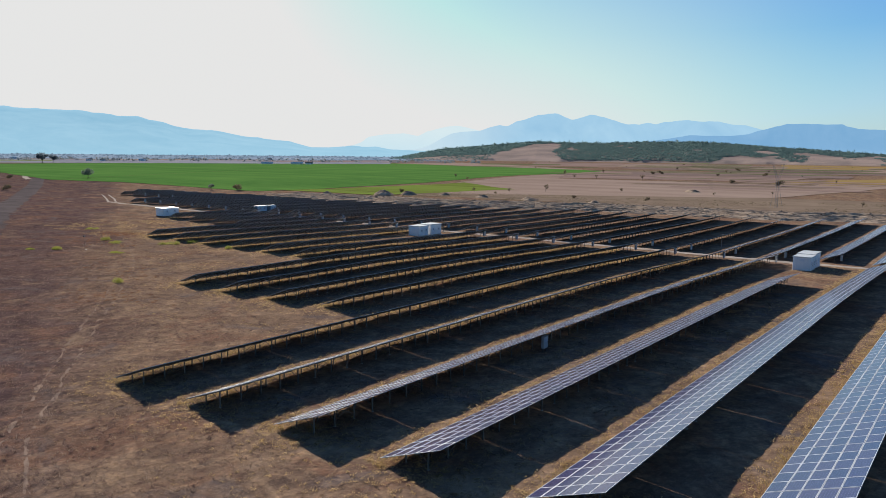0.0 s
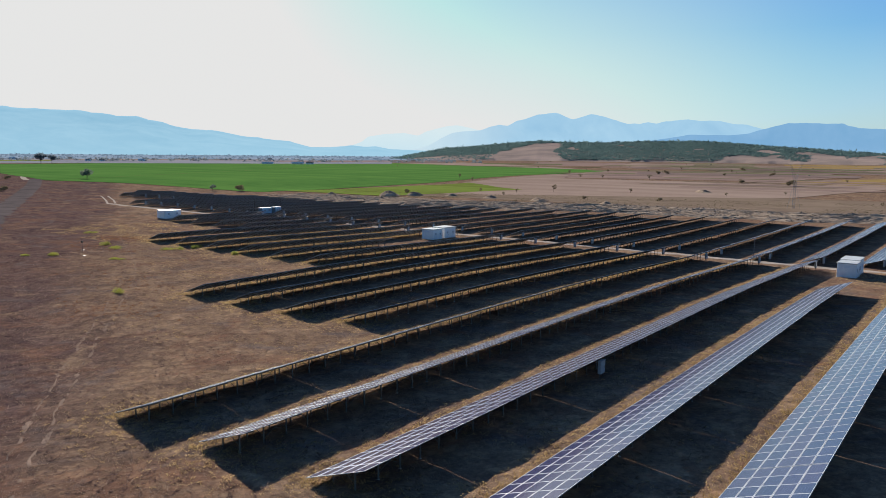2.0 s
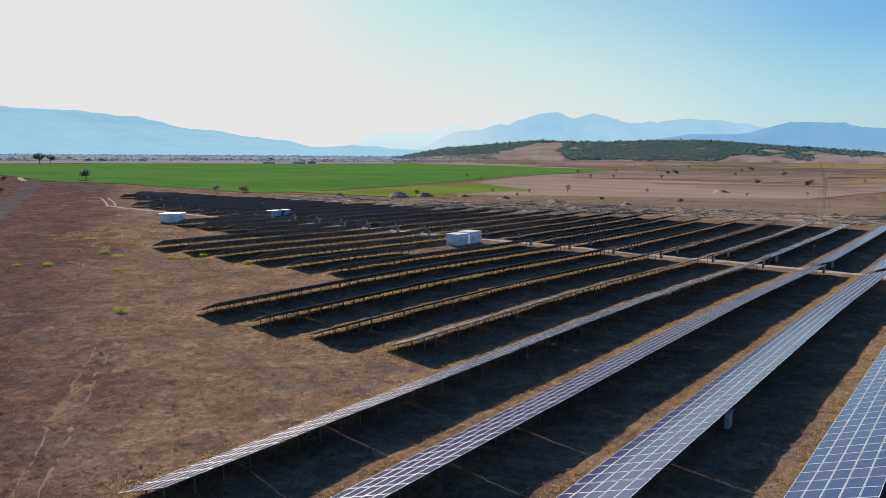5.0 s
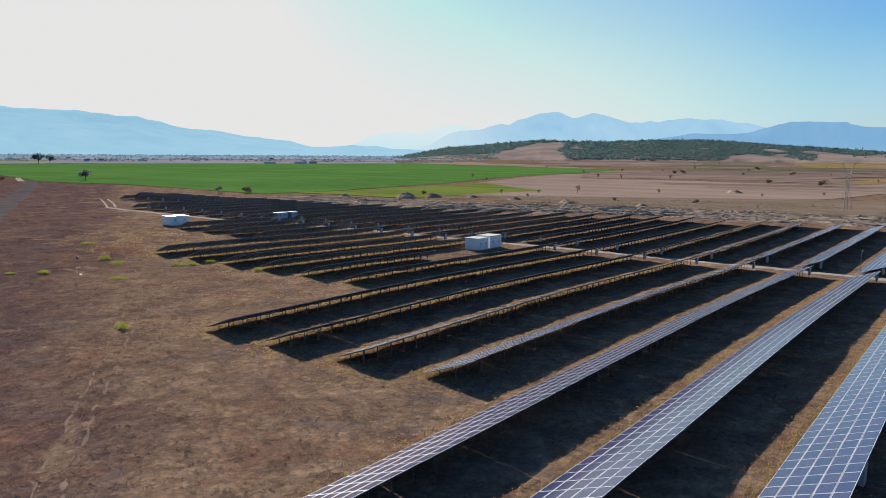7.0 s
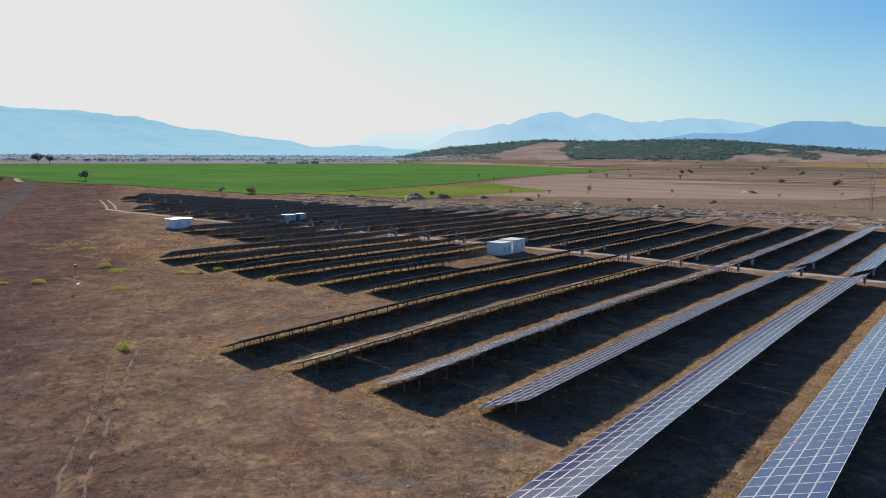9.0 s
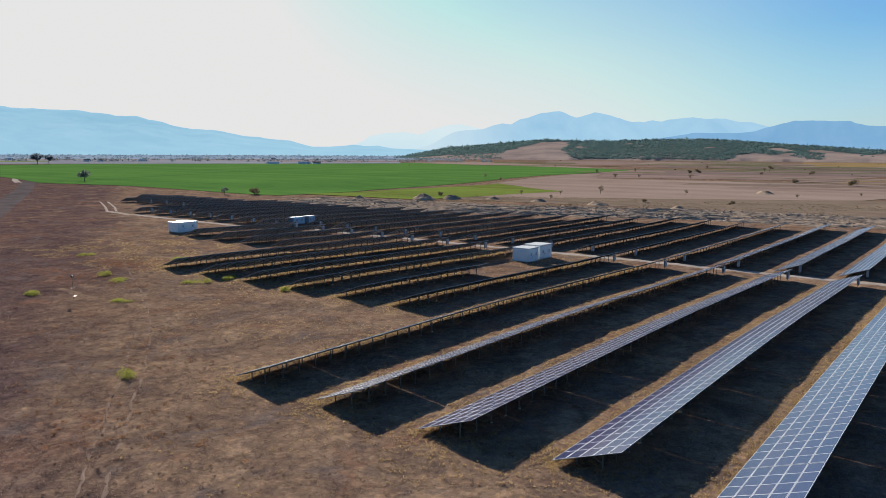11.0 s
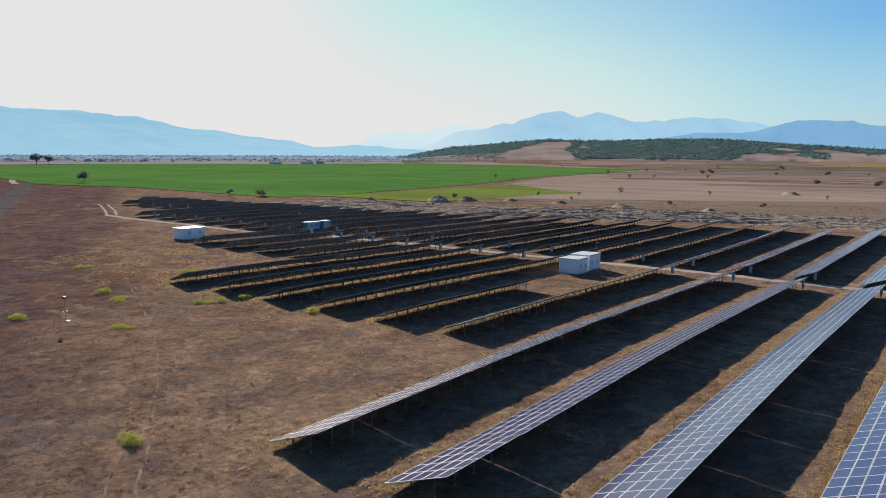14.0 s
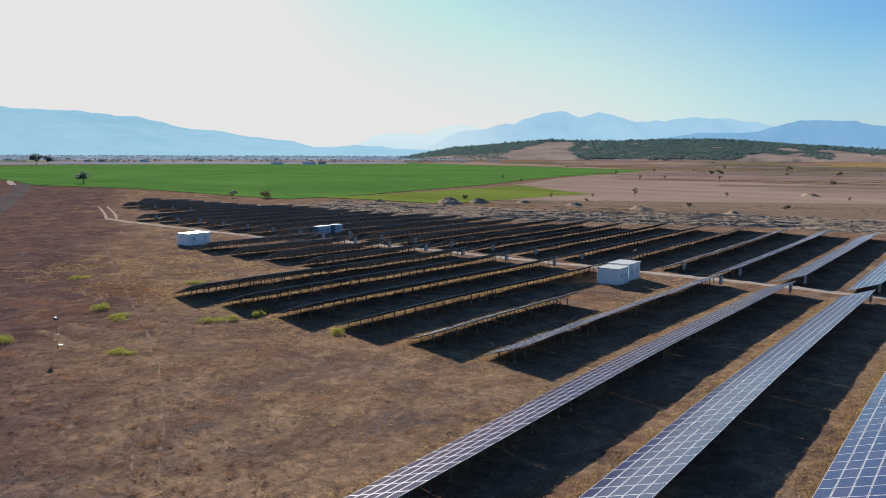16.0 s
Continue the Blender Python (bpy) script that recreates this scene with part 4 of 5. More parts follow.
PLACES += [(r9.choice((1, 2, 3, 3)), r9.uniform(700, 1750), r9.uniform(60, 950), r9.uniform(2, 4)) for _ in range(26)]
PLACES += [(r9.choice((2, 3)), r9.uniform(1150, 1600), r9.uniform(950, 1350), r9.uniform(3, 6)) for _ in range(14)]
used = set()
for kind, x, y, h in PLACES:
    m = pose(x, y, gz(x, y), 0, 0, (x * 37 + y * 11) % 360) @ Matrix.Scale(h * (0.72 if kind > 1 else 0.85), 4)
    if kind in used:
        ob = copy_thing(KINDS[kind], Matrix.Translation((0, 0, 0)))
        ob.matrix_basis = m
    else:
        used.add(kind)
        KINDS[kind].matrix_basis = m


def shrub(x, y, rad, h, seed):
    """A low fresh shrub: a loose dome of thin leaves."""
    r = np.random.default_rng(seed)
    n = int(1100 * min(1.5, rad))
    lobes = r.normal(size=(5, 2)) * rad * 0.38
    pick = r.integers(0, 5, n)
    d = r.normal(size=(n, 3))
    d /= np.linalg.norm(d, axis=1, keepdims=True)
    k = rad * 0.62 * r.uniform(0.2, 1.0, n) ** 0.5
    c = np.stack([lobes[pick, 0] + d[:, 0] * k, lobes[pick, 1] + d[:, 1] * k, np.abs(d[:, 2]) * k / rad * h * 1.5], 1)
    leaf = r.normal(size=(n, 3, 3))
    leaf /= np.linalg.norm(leaf, axis=2, keepdims=True)
    co = (c[:, None, :] + leaf * (0.065 * r.uniform(0.6, 1.5, n))[:, None, None]).reshape(-1, 3)
    ob = new("shrub", mesh_of("shrub", co, np.arange(n * 3).reshape(-1, 3), [M_FRESH]))
    ob.matrix_basis = pose(x, y, gz(x, y) + bumps(x, y))
    tagged(ob, "fresh yellow-green shrub among dry weeds", "shrub", "green shrubs")


SHRUBS = [(88.8, 161.7, 1.5, 0.9), (87.4, 155.8, 1.9, 0.5), (93.4, 145.0, 1.0, 0.7), (95.4, 144.4, 1.2, 0.9), (98.8, 143.2, 1.1, 0.9), (100.5, 144.0, 0.9, 0.7), (98.5, 129.0, 1.1, 0.8), (79.2, 140.5, 1.5, 0.3), (98.6, 186.9, 1.4, 0.5), (73.4, 154.8, 1.6, 0.7), (108.1, 169.8, 1.6, 0.5), (60.0, 107.0, 1.15, 0.9), (69.8, 157.5, 1.3, 0.4)]
for i, (x, y, r, h) in enumerate(SHRUBS):
    shrub(x, y, r * 0.95, h, 100 + i)


# ---- dry grass, weeds and rubble ----
def under_rows(x, y):
    """How near a place is to the lit strip along a row's low edge."""
    best = np.full(len(x), 99.0)
    for (xa, xb, xc), yy in zip(ROW_X, ROW_Y):
        d = np.where((x > xa - 0.5) & (x < xb), np.abs(y - yy - 0.1), 99.0)
        best = np.minimum(best, d)
    return best


def tufts(name, pos, size, blades, mat, label, lean=0.45, wide=0.16, spread=0.25):
    """Tufts of narrow blades, one sheet of geometry."""
    n = len(pos)
    z = ground_z(pos[:, 0], pos[:, 1]) + rough_land(pos[:, 0], pos[:, 1])
    vs = np.zeros((n, blades, 3, 3))
    ang = rng.uniform(0, 6.283, (n, blades))
    h = size[:, None] * rng.uniform(0.55, 1.2, (n, blades))
    w = wide * h + 0.012
    ca, sa = np.cos(ang), np.sin(ang)
    off = size[:, None] * spread * rng.uniform(0, 1, (n, blades))
    bx, by = pos[:, 0:1] + ca * off, pos[:, 1:2] + sa * off
    for i, s in ((0, 1), (1, -1)):
        vs[:, :, i, 0], vs[:, :, i, 1], vs[:, :, i, 2] = bx - sa * w * s / 2, by + ca * w * s / 2, z[:, None] - 0.06
    vs[:, :, 2, 0], vs[:, :, 2, 1], vs[:, :, 2, 2] = bx + ca * h * lean, by + sa * h * lean, z[:, None] + h
    count = n * blades
    me = bpy.data.meshes.new(name)
    me.vertices.add(count * 3)
    me.vertices.foreach_set("co", vs.reshape(-1))
    me.loops.add(count * 3)
    me.loops.foreach_set("vertex_index", np.arange(count * 3, dtype=np.int32))
    me.polygons.add(count)
    me.polygons.foreach_set("loop_start", np.arange(0, count * 3, 3, dtype=np.int32))
    me.materials.append(mat)
    me.update()
    me.validate()
    tagged(new(name, me), label, "grass", kind="stuff")


def puffs(name, pos, rad, flat, count, size, mat, label):
    """Loose round weeds: many small scraps of stem and leaf in a low dome, one sheet of geometry."""
    n = len(pos)
    z = ground_z(pos[:, 0], pos[:, 1]) + rough_land(pos[:, 0], pos[:, 1])
    d = rng.normal(size=(n, count, 3))
    d /= np.linalg.norm(d, axis=2, keepdims=True)
    d[:, :, 2] = np.abs(d[:, :, 2]) * flat
    c = d * (rad[:, None] * rng.uniform(0.3, 1.0, (n, count)) ** 0.6)[:, :, None]
    c[:, :, 0] += pos[:, 0:1]
    c[:, :, 1] += pos[:, 1:2]
    c[:, :, 2] += z[:, None]
    leaf = rng.normal(size=(n, count, 3, 3))
    leaf /= np.linalg.norm(leaf, axis=3, keepdims=True)
    leaf[:, :, :, 2] *= 0.9
    co = c[:, :, None, :] + leaf * (size * rng.uniform(0.6, 1.5, (n, count)))[:, :, None, None]
    total = n * count
    me = bpy.data.meshes.new(name)
    me.vertices.add(total * 3)
    me.vertices.foreach_set("co", co.reshape(-1))
    me.loops.add(total * 3)
    me.loops.foreach_set("vertex_index", np.arange(total * 3, dtype=np.int32))
    me.polygons.add(total)
    me.polygons.foreach_set("loop_start", np.arange(0, total * 3, 3, dtype=np.int32))
    me.materials.append(mat)
    me.update()
    me.validate()
    tagged(new(name, me), label, "grass", kind="stuff")


def scatter(n, x0, x1, y0, y1, power=1.0):
    return np.stack([x0 + (x1 - x0) * rng.uniform(0, 1, n) ** power, rng.uniform(y0, y1, n)], 1)


def clumped(p, scale, cut):
    v = np.array([noise.noise(Vector((a * scale, b * scale, 5))) for a, b in p])
    return p[v > cut]


def side_of_path(p):
    return p[:, 0] - 0.596 * p[:, 1] + 8.7


p = clumped(scatter(56000, 6, 130, 28, 215, 1.3), 0.30, -0.25)
p = p[side_of_path(p) < rng.normal(6, 16, len(p))]
puffs("weeds", p, 0.16 + 0.44 * rng.uniform(0, 1, len(p)) ** 2.2, 0.75, 22, 0.052, M_WEED, "grey-brown dry weeds over the open ground")
p = clumped(scatter(70000, 6, 160, 10, 215, 1.2), 0.30, -0.22)
p = p[(side_of_path(p) > rng.normal(4, 8, len(p)))]
puffs("dry_grass", p, 0.12 + 0.30 * rng.uniform(0, 1, len(p)) ** 2, 0.55, 16, 0.045, M_STRAW, "low dry straw-coloured grass over the open ground")
p = clumped(scatter(26000, 10, 80, 28, 130), 0.6, 0.0)
puffs("pale_weeds", p, 0.08 + 0.22 * rng.uniform(0, 1, len(p)) ** 2, 0.9, 12, 0.035, M_STEM, "small pale dried weeds over the open ground")
p = clumped(scatter(30000, 6, 110, 25, 160, 1.2), 0.5, -0.1)
tufts("dry_stems", p, rng.uniform(0.10, 0.28, len(p)), 4, M_STEM, "thin pale dry stems among the weeds", 1.3, 0.12, 1.4)
p = scatter(110000, 28, 168, -4, 166)
d = under_rows(p[:, 0], p[:, 1] - 0.8)
p = p[d < 1.5 * rng.uniform(0, 1, len(p)) ** 0.8]
q = clumped(scatter(7000, 92, 138, 160, 206), 0.16, 0.0)
o = clumped(scatter(15000, 12, 110, 14, 140), 0.12, 0.05)
o = o[side_of_path(o) > rng.normal(12, 6, len(o))]
ends = [rng.normal((xa + 0.5, yy - 2.6), (2.4, 2.6), (380, 2)) for (xa, xb, xc), yy in zip(ROW_X[:16], ROW_Y)]
yards = [rng.normal(c, (7, 3.6), (420, 2)) for c in ((158, 116.5), (154, 17.5))]
p = np.concatenate([p, q, o] + ends + yards)
puffs("verge_grass", p, 0.14 + 0.22 * rng.uniform(0, 1, len(p)), 0.5, 14, 0.055, M_SUNGRASS, "golden dry grass on the sunny strips beside the panel rows")
p = scatter(560000, 28, 164, -6, 162)
d = under_rows(p[:, 0], p[:, 1] + 0.10)
p = p[d < 0.15 + 1.1 * rng.uniform(0, 1, len(p)) ** 1.6]
tufts("golden_grass", p, rng.uniform(0.10, 0.28, len(p)), 5, M_GOLD, "golden dry grass along the low edges of the panel rows", 0.6, 0.14, 0.6)


p = clumped(scatter(16000, 290, 470, -20, 330), 0.035, -0.1)
p = p[(p[:, 0] > row_end(p[:, 1]) + 40) & (p[:, 0] < 430 - 0.25 * p[:, 1])]
puffs("scrub", p, 0.25 + 0.75 * rng.uniform(0, 1, len(p)) ** 3, 0.55, 8, 0.22, M_SCRUB, "low olive-brown scrub on the dry land behind the spoil ridges")
p = np.concatenate([rng.normal((97.5, 172), (2.6, 3.4), (110, 2)), rng.normal((120, 192), (6, 9), (70, 2)), rng.normal((86, 158), (3, 6), (60, 2)), rng.normal((66, 116), (2.5, 8), (60, 2)), rng.normal((52, 97), (2.5, 7), (60, 2))])
puffs("russet_weeds", p, 0.25 + 0.45 * rng.uniform(0, 1, len(p)) ** 2, 0.7, 26, 0.075, M_RUSSET, "rust-coloured dry weeds beside the footpath")


def spoil_height(x, y):
    """Long low ridges of dug earth along the ends of the rows; below the land where there are none."""
    out = np.zeros(len(x))
    d = x - row_end(y)
    edge = sstep(7, 14, d) * (1 - sstep(50, 82, d)) * sstep(-60, -10, y) * (1 - sstep(290, 335, y))
    for i in range(len(x)):
        bend = 6 * noise.noise(Vector((d[i] * 0.02, y[i] * 0.02, 9)))
        q = Vector(((d[i] + bend) * 0.13, y[i] * 0.022, 3))
        r = 1 - abs(noise.noise(q + Vector((0.5 * noise.noise(q * 2.2), 0, 0)))) * 2.8
        r2 = 1 - abs(noise.noise(Vector(((d[i] + bend) * 0.30, y[i] * 0.085, 8)))) * 2.4
        r3 = 1 - abs(noise.noise(Vector((d[i] * 0.55, y[i] * 0.22, 5)))) * 2.2
        h = 0.50 * max(r, 0) + 0.42 * max(r2, 0) + 0.30 * max(r3, 0) + 0.20 * noise.noise(Vector((d[i] * 1.1, y[i] * 0.9, 5)))
        out[i] = edge[i] * (h + 0.02) - 0.35
    return out


def spoil_bank():
    ds, ys = np.arange(4, 88, 0.7), np.arange(-70, 345, 1.0)
    dd, yy = np.meshgrid(ds, ys)
    y = yy.ravel()
    x = dd.ravel() + row_end(y)
    z = ground_z(x, y) + spoil_height(x, y)
    nx, ny = len(ds), len(ys)
    i = (np.arange(ny - 1)[:, None] * nx + np.arange(nx - 1)[None, :]).ravel()
    me = mesh_of("spoil_bank", np.stack([x, y, z], 1), np.stack([i, i + 1, i + nx + 1, i + nx], 1), [M_EARTH])
    tagged(new("spoil_bank", me), "low rough ridges of dug brown earth and rubble", "earth bank", kind="structure")


spoil_bank()


def rubble():
    """Lumps of stone and earth over the spoil strip."""
    vs, fs = [], []
    dirs = np.array([(1, 0, 0), (0, 1, 0), (-1, 0, 0), (0, -1, 0), (0, 0, 1), (0, 0, -1)], float)
    tri = [(0, 1, 4), (1, 2, 4), (2, 3, 4), (3, 0, 4), (1, 0, 5), (2, 1, 5), (3, 2, 5), (0, 3, 5)]
    y = rng.uniform(-20, 320, 4200)
    x = row_end(y) + 10 + 60 * rng.uniform(0, 1, 4200)
    keep = np.array([noise.noise(Vector((a * 0.07, b * 0.07, 2))) > -0.12 for a, b in zip(x, y)])
    x, y = x[keep], y[keep]
    z = ground_z(x, y) + np.maximum(rough_land(x, y), spoil_height(x, y))
    for a, b, c in zip(x, y, z):
        s = 0.12 + 0.30 * rng.uniform() ** 2.5
        k = dirs * rng.uniform(0.6, 1.3, (6, 1)) * s * np.array((1.2, 1.2, 0.7))
        o = len(vs)
        vs += [(a + q[0], b + q[1], c + q[2] + 0.1 * s) for q in k]
        fs += [tuple(o + i for i in t) for t in tri]
    tagged(new("rubble", mesh_of("rubble", vs, fs, [M_STONE])), "heaps of grey-brown rubble and dug earth", "rubble", kind="stuff")


rubble()


def mound(x, y, w, d, h, seed):
    """A heap of dug earth with a rough crest."""
    n = 22
    vs, fs = [], []
    for j in range(n + 1):
        for i in range(n + 1):
            u, v = i / n * 2 - 1, j / n * 2 - 1
            q = Vector((u * w * 0.15 + seed, v * d * 0.15, seed))
            e = max(0.0, 1 - (u * u + v * v) ** 0.9)
            z = h * e * (0.75 + 0.6 * noise.noise(q * 1.3)) + 0.25 * h * e * noise.noise(q * 4.5)
            vs.append((u * w, v * d, z - 0.3 * (e < 0.02)))
    for j in range(n):
        for i in range(n):
            k = j * (n + 1) + i
            fs.append((k, k + 1, k + n + 2, k + n + 1))
    ob = new("earth_mound", mesh_of("earth_mound", vs, fs, [M_EARTH]))
    ob.matrix_basis = pose(x, y, gz(x, y) - 0.05, 0, 0, 35)
    tagged(ob, "rough heap of dug brown earth beside the panels", "mound", "earth mounds")


for i, (x, y, w, d, h) in enumerate([(307.1, 264.5, 11, 6, 3.6), (319.7, 257.1, 8, 5, 2.2), (287.0, 287.8, 7, 4, 1.7), (333.3, 242.5, 6, 4, 1.6), (274.5, 299.0, 6, 4, 1.4), (473.5, 149.6, 9, 5, 1.8), (331.4, 216.1, 7, 4, 1.8), (328.3, 184.4, 8, 5, 2.0), (325.9, 147.4, 7, 4, 1.6)]):
    mound(x, y, w, d, h, i * 1.7 + 0.3)


# ---- hill and mountains ----
EYE = (13.90, 27.71, 20.39)


def ridge(name, crest, far, foot, mat, label, rough, seed, step=0.08):
    """A range of heights: crest as azimuth and elevation in degrees from the walk, far off, falling to a foot nearer by."""
    az = np.arange(crest[0][0], crest[-1][0], step)
    el = np.interp(az, [c[0] for c in crest], [c[1] for c in crest])
    k = np.array([0.25, 0.5, 0.25])
    for _ in range(3):
        el = np.convolve(np.pad(el, 1, mode="edge"), k, "valid")
    vs, fs = [], []
    levels = 14
    for j in range(levels + 2):
        t = min(1.0, j / levels)
        d = foot + (far - foot) * t + (200 if j > levels else 0)
        for a, e in zip(az, el):
            h = EYE[2] + far * math.tan(radians(e)) if j <= levels else -20
            p = Vector((a * 0.35, t * 3.0, seed))
            n = noise.fractal(p, 1.0, 2.0, 5)
            z = -2 + (h + 2) * (t ** 0.8) * (1 + rough * n * (1 - t) * 1.6) if j <= levels else -20.0
            if j == levels:
                z += h * rough * 0.08 * noise.fractal(Vector((a * 1.6, 0, seed)), 1.0, 2.0, 4)
            dd = d + min(0.03 * d, 0.3 * (far - foot)) * n * (1 - t)
            vs.append((EYE[0] + dd * math.sin(radians(a)), EYE[1] + dd * math.cos(radians(a)), max(z, -20)))
    w = len(az)
    for j in range(levels + 1):
        for i in range(w - 1):
            q = j * w + i
            fs.append((q, q + 1, q + w + 1, q + w))
    ob = new(name, mesh_of(name, vs, fs, [mat], smooth=True))
    tagged(ob, label, "mountain" if "mountain" in name else "hill", kind="structure")
    return az, el


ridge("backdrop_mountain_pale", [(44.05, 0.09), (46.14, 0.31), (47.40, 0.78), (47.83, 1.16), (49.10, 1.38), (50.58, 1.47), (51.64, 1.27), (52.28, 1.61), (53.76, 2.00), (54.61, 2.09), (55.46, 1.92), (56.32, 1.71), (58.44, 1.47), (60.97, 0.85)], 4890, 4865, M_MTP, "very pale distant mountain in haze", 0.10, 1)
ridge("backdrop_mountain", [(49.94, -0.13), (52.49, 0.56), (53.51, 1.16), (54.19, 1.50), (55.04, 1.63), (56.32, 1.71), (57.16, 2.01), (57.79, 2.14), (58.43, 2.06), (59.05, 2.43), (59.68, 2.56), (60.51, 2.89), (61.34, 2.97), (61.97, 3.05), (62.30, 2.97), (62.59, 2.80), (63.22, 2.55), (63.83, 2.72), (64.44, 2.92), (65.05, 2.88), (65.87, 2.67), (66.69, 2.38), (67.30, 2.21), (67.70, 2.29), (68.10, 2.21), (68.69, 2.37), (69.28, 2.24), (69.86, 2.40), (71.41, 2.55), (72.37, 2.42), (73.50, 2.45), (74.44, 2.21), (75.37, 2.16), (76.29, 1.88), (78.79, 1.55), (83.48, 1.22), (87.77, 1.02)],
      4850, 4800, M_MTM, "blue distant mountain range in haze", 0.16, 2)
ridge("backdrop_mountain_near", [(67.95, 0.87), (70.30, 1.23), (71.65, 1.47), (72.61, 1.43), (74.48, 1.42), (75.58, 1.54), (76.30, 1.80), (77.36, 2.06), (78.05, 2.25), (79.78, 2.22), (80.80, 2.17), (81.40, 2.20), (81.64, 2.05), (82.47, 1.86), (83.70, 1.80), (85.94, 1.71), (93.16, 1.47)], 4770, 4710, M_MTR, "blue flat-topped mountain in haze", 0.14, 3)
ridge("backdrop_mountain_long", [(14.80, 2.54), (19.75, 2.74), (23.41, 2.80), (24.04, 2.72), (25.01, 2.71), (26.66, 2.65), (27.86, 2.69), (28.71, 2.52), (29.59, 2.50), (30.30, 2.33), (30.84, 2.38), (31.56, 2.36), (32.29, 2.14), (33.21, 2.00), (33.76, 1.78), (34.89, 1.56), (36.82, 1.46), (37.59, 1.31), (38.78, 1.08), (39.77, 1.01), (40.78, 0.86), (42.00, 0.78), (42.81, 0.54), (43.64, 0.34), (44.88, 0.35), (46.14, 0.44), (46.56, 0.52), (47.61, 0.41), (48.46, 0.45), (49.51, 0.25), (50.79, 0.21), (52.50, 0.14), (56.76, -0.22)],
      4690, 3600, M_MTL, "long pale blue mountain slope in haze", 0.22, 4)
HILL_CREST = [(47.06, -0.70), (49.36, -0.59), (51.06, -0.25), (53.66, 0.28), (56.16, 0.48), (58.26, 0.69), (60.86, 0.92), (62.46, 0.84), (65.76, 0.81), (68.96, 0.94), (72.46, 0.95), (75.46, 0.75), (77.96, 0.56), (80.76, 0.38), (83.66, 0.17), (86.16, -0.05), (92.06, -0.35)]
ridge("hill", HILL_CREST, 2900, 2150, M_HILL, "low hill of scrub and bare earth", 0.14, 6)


def scraps(vs, fs, c, s, count, tall):
    """A far clump of foliage: a few loose ragged pieces."""
    mid = rng.normal(size=(count, 1, 3)) * s * np.array((0.55, 0.55, 0.45 * tall))
    co = (mid + rng.normal(size=(count, 3, 3)) * s * np.array((0.75, 0.75, 0.7 * tall))).reshape(-1, 3) + np.array(c)
    o = len(vs)
    vs.extend(co.tolist())
    fs.extend([(o + 3 * i, o + 3 * i + 1, o + 3 * i + 2) for i in range(count)])


def forest():
    """Pine clumps over the hill, thick along the crest."""
    ha, he = [c[0] for c in HILL_CREST], [c[1] for c in HILL_CREST]
    vs, fs = [], []
    for _ in range(52000):
        a = rng.uniform(49.5, 90)
        t = rng.uniform(0.05, 1.0)
        p = Vector((a * 0.22, t * 1.6, 11))
        w = a + 0.7 * noise.noise(Vector((a, t * 9, 2)))
        bare = 57.6 < w < 62.4 and t < 0.40 + 0.125 * (w - 57.6)
        low = 0.29 + 0.12 * noise.noise(Vector((a * 0.5, 0, 4))) - 0.26 * sstep(61.5, 63.5, a) * (1 - sstep(73, 76, a)) + 0.12 * sstep(75, 80, a)
        gap = noise.fractal(p * 2.6, 1.0, 2.0, 4)
        scrub = t > 0.06 and gap > 0.02 and rng.uniform() < (0.6 if a > 74 else 0.25) and not bare
        if scrub and t < low:
            pass
        elif bare or t < low or (t < 0.97 and gap < -0.56 + 0.50 * sstep(73, 78, a) * (1 - sstep(0.75, 0.9, t))):
            continue
        h = EYE[2] + 2900 * math.tan(radians(float(np.interp(a, ha, he))))
        n = noise.fractal(Vector((a * 0.35, t * 3.0, 6)), 1.0, 2.0, 5)
        z = -2 + (h + 2) * t ** 0.8 * (1 + 0.14 * n * (1 - t) * 1.6)
        d = (2150 + 750 * t) * (1 + 0.03 * n * (1 - t))
        s = rng.uniform(2.6, 5.2) * (1.0 if t > 0.5 else 0.8)
        c = (EYE[0] + d * math.sin(radians(a)), EYE[1] + d * math.cos(radians(a)), z)
        scraps(vs, fs, c, s, 4, 1.0 if t > 0.93 else 0.6)
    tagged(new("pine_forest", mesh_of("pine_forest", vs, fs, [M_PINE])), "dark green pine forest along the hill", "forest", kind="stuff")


forest()


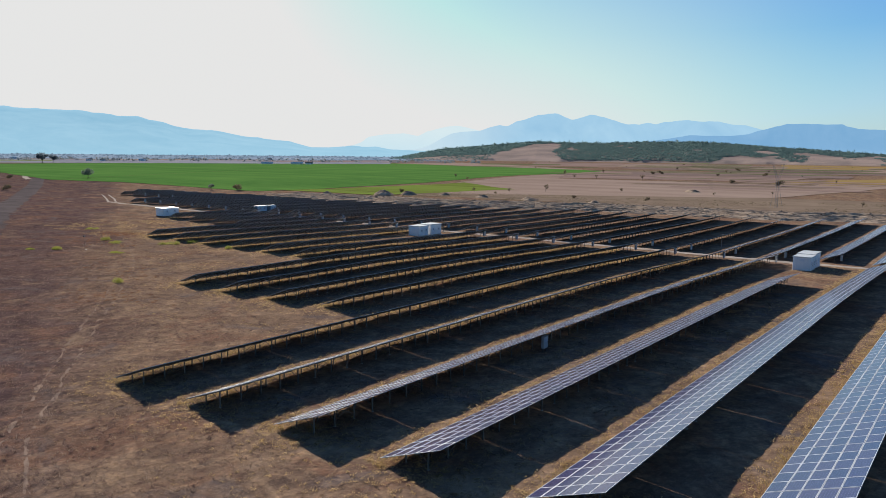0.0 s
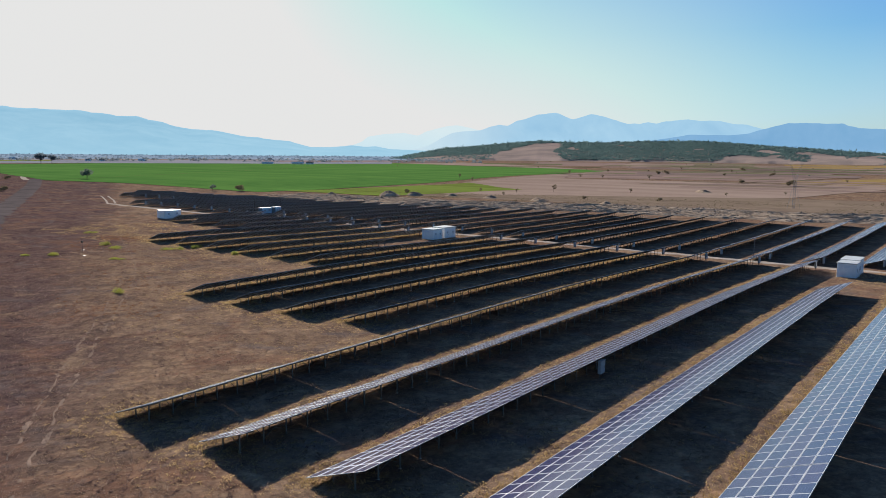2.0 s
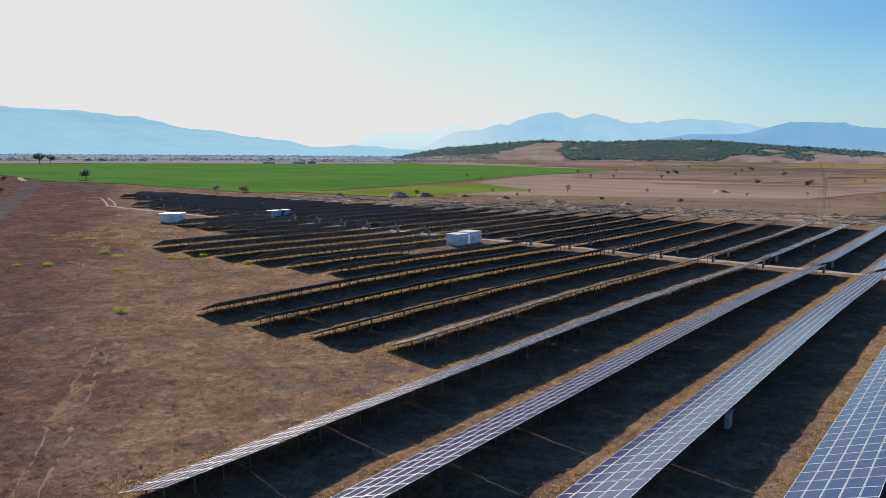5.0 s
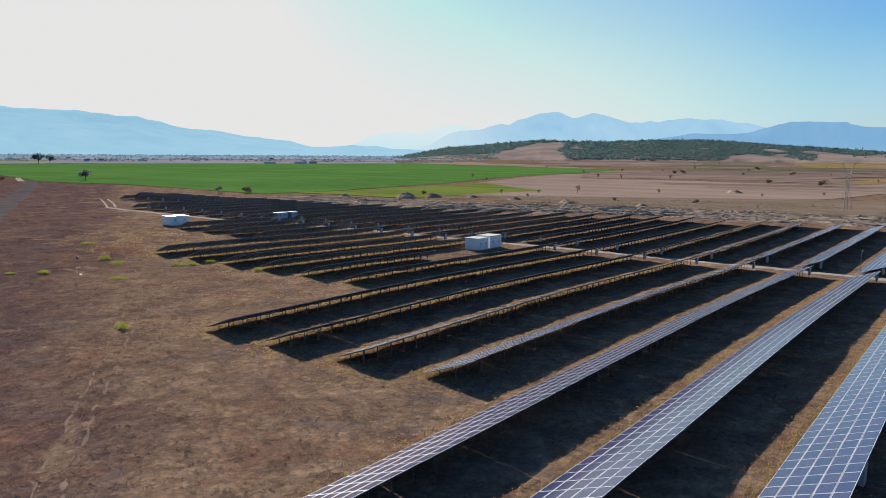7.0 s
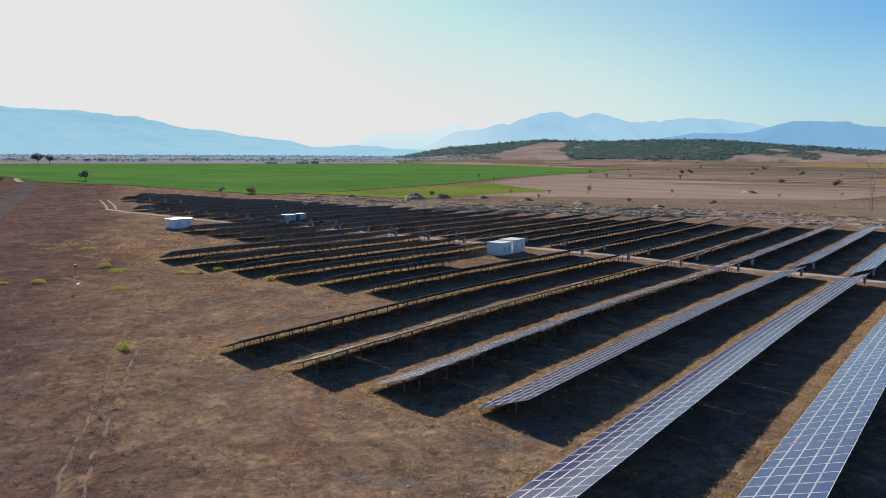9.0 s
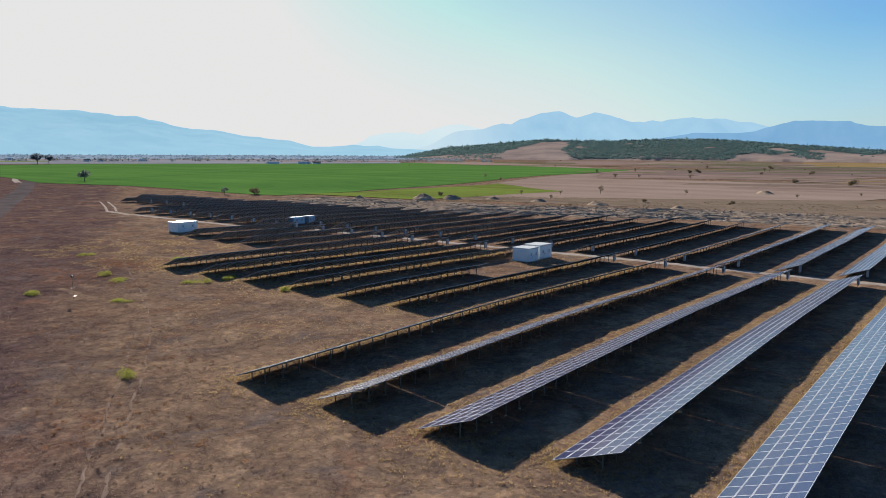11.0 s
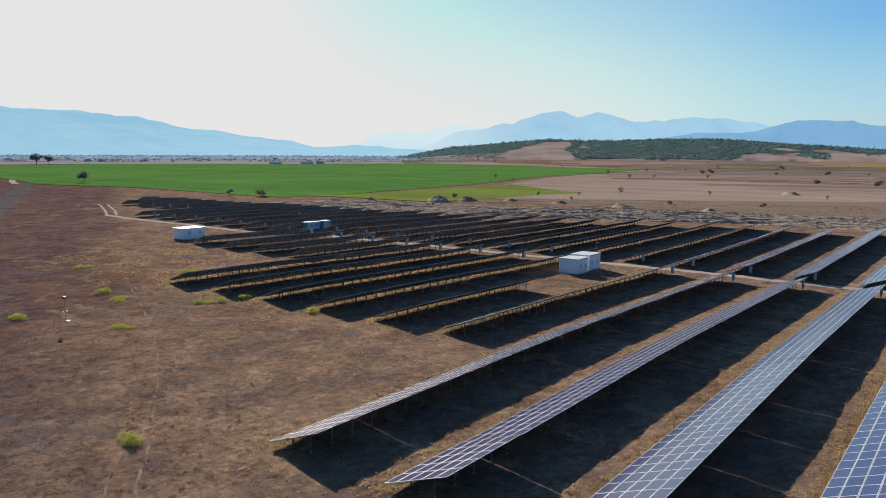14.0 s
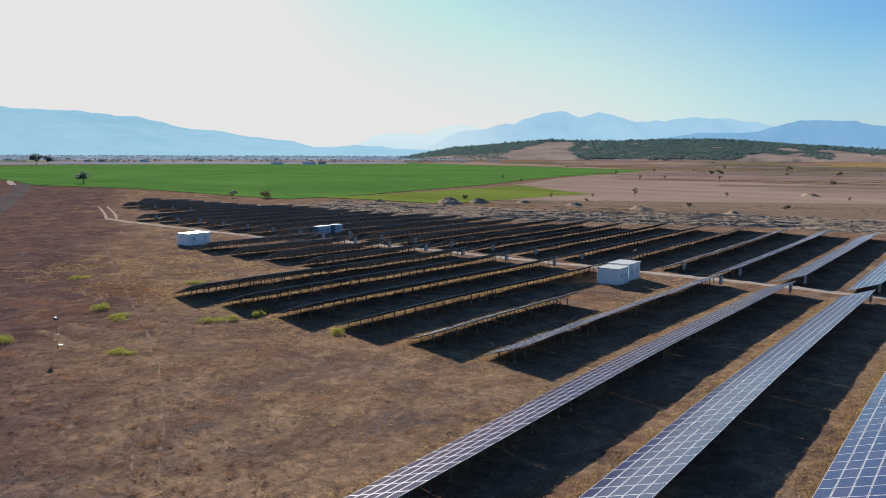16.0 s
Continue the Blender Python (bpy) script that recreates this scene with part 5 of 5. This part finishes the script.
def far_woods(name, d0, d1, count, mat):
    """Hedges and small trees along the far edge of the plain."""
    vs, fs = [], []
    for _ in range(count):
        a = rng.uniform(15, 57)
        d = d0 + (d1 - d0) * rng.uniform() ** 0.9
        if noise.noise(Vector((a * 0.8, d * 0.006, 1))) < -0.05:
            continue
        s = rng.uniform(1.2, 3.2)
        scraps(vs, fs, (EYE[0] + d * math.sin(radians(a)), EYE[1] + d * math.cos(radians(a)), s * 0.7), s, 7, 0.8)
    tagged(new(name, mesh_of(name, vs, fs, [mat])), "distant hedges and small trees on the plain", "woods", kind="stuff")


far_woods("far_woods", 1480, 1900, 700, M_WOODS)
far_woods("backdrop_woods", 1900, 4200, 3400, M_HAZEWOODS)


def farmhouse(x, y, length, depth, h, turn, roof):
    root = tagged(new("farmhouse"), "small distant white farm building with a low roof", "house", "distant farm buildings")
    root.matrix_basis = pose(x, y, gz(x, y), 0, 0, turn)
    part("wall", box(bmesh.new(), 0, length, 0, depth, -0.2, h), M_HOUSE, root)
    bm = bmesh.new()
    o, r = 0.5, h + depth * 0.22
    v = [bm.verts.new(c) for c in ((-o, -o, h), (length + o, -o, h), (length + o, depth + o, h), (-o, depth + o, h), (-o, depth / 2, r), (length + o, depth / 2, r))]
    for f in ((0, 1, 5, 4), (2, 3, 4, 5), (0, 4, 3), (1, 2, 5), (3, 2, 1, 0)):
        bm.faces.new([v[i] for i in f])
    part("roof", bm, roof, root)
    for i in range(3):
        c = length * (i + 0.5) / 3
        part("window", box(bmesh.new(), c - 0.4, c + 0.4, -0.06, -0.01, h * 0.45, h * 0.75), M_VENT, root)


for x, y, l, d, h, roof in ((809.2, 968.4, 24, 10, 4, M_ROOF), (849.0, 941.6, 26, 10, 4, M_ROOF), (869.1, 928.8, 16, 10, 5, M_TILE), (723.9, 1358.9, 12, 9, 6, M_TILE), (746.2, 1350.4, 11, 9, 5, M_TILE), (810.4, 1326.8, 16, 9, 5, M_ROOF),
                        (699.1, 1605.0, 14, 10, 6, M_ROOF), (1106.3, 1583.6, 20, 10, 5, M_ROOF), (592.9, 1498.0, 12, 9, 5, M_TILE), (1226.2, 1444.5, 14, 9, 5, M_TILE)):
    farmhouse(x, y, l * 0.75, d * 0.8, h * 0.5, -40, roof)
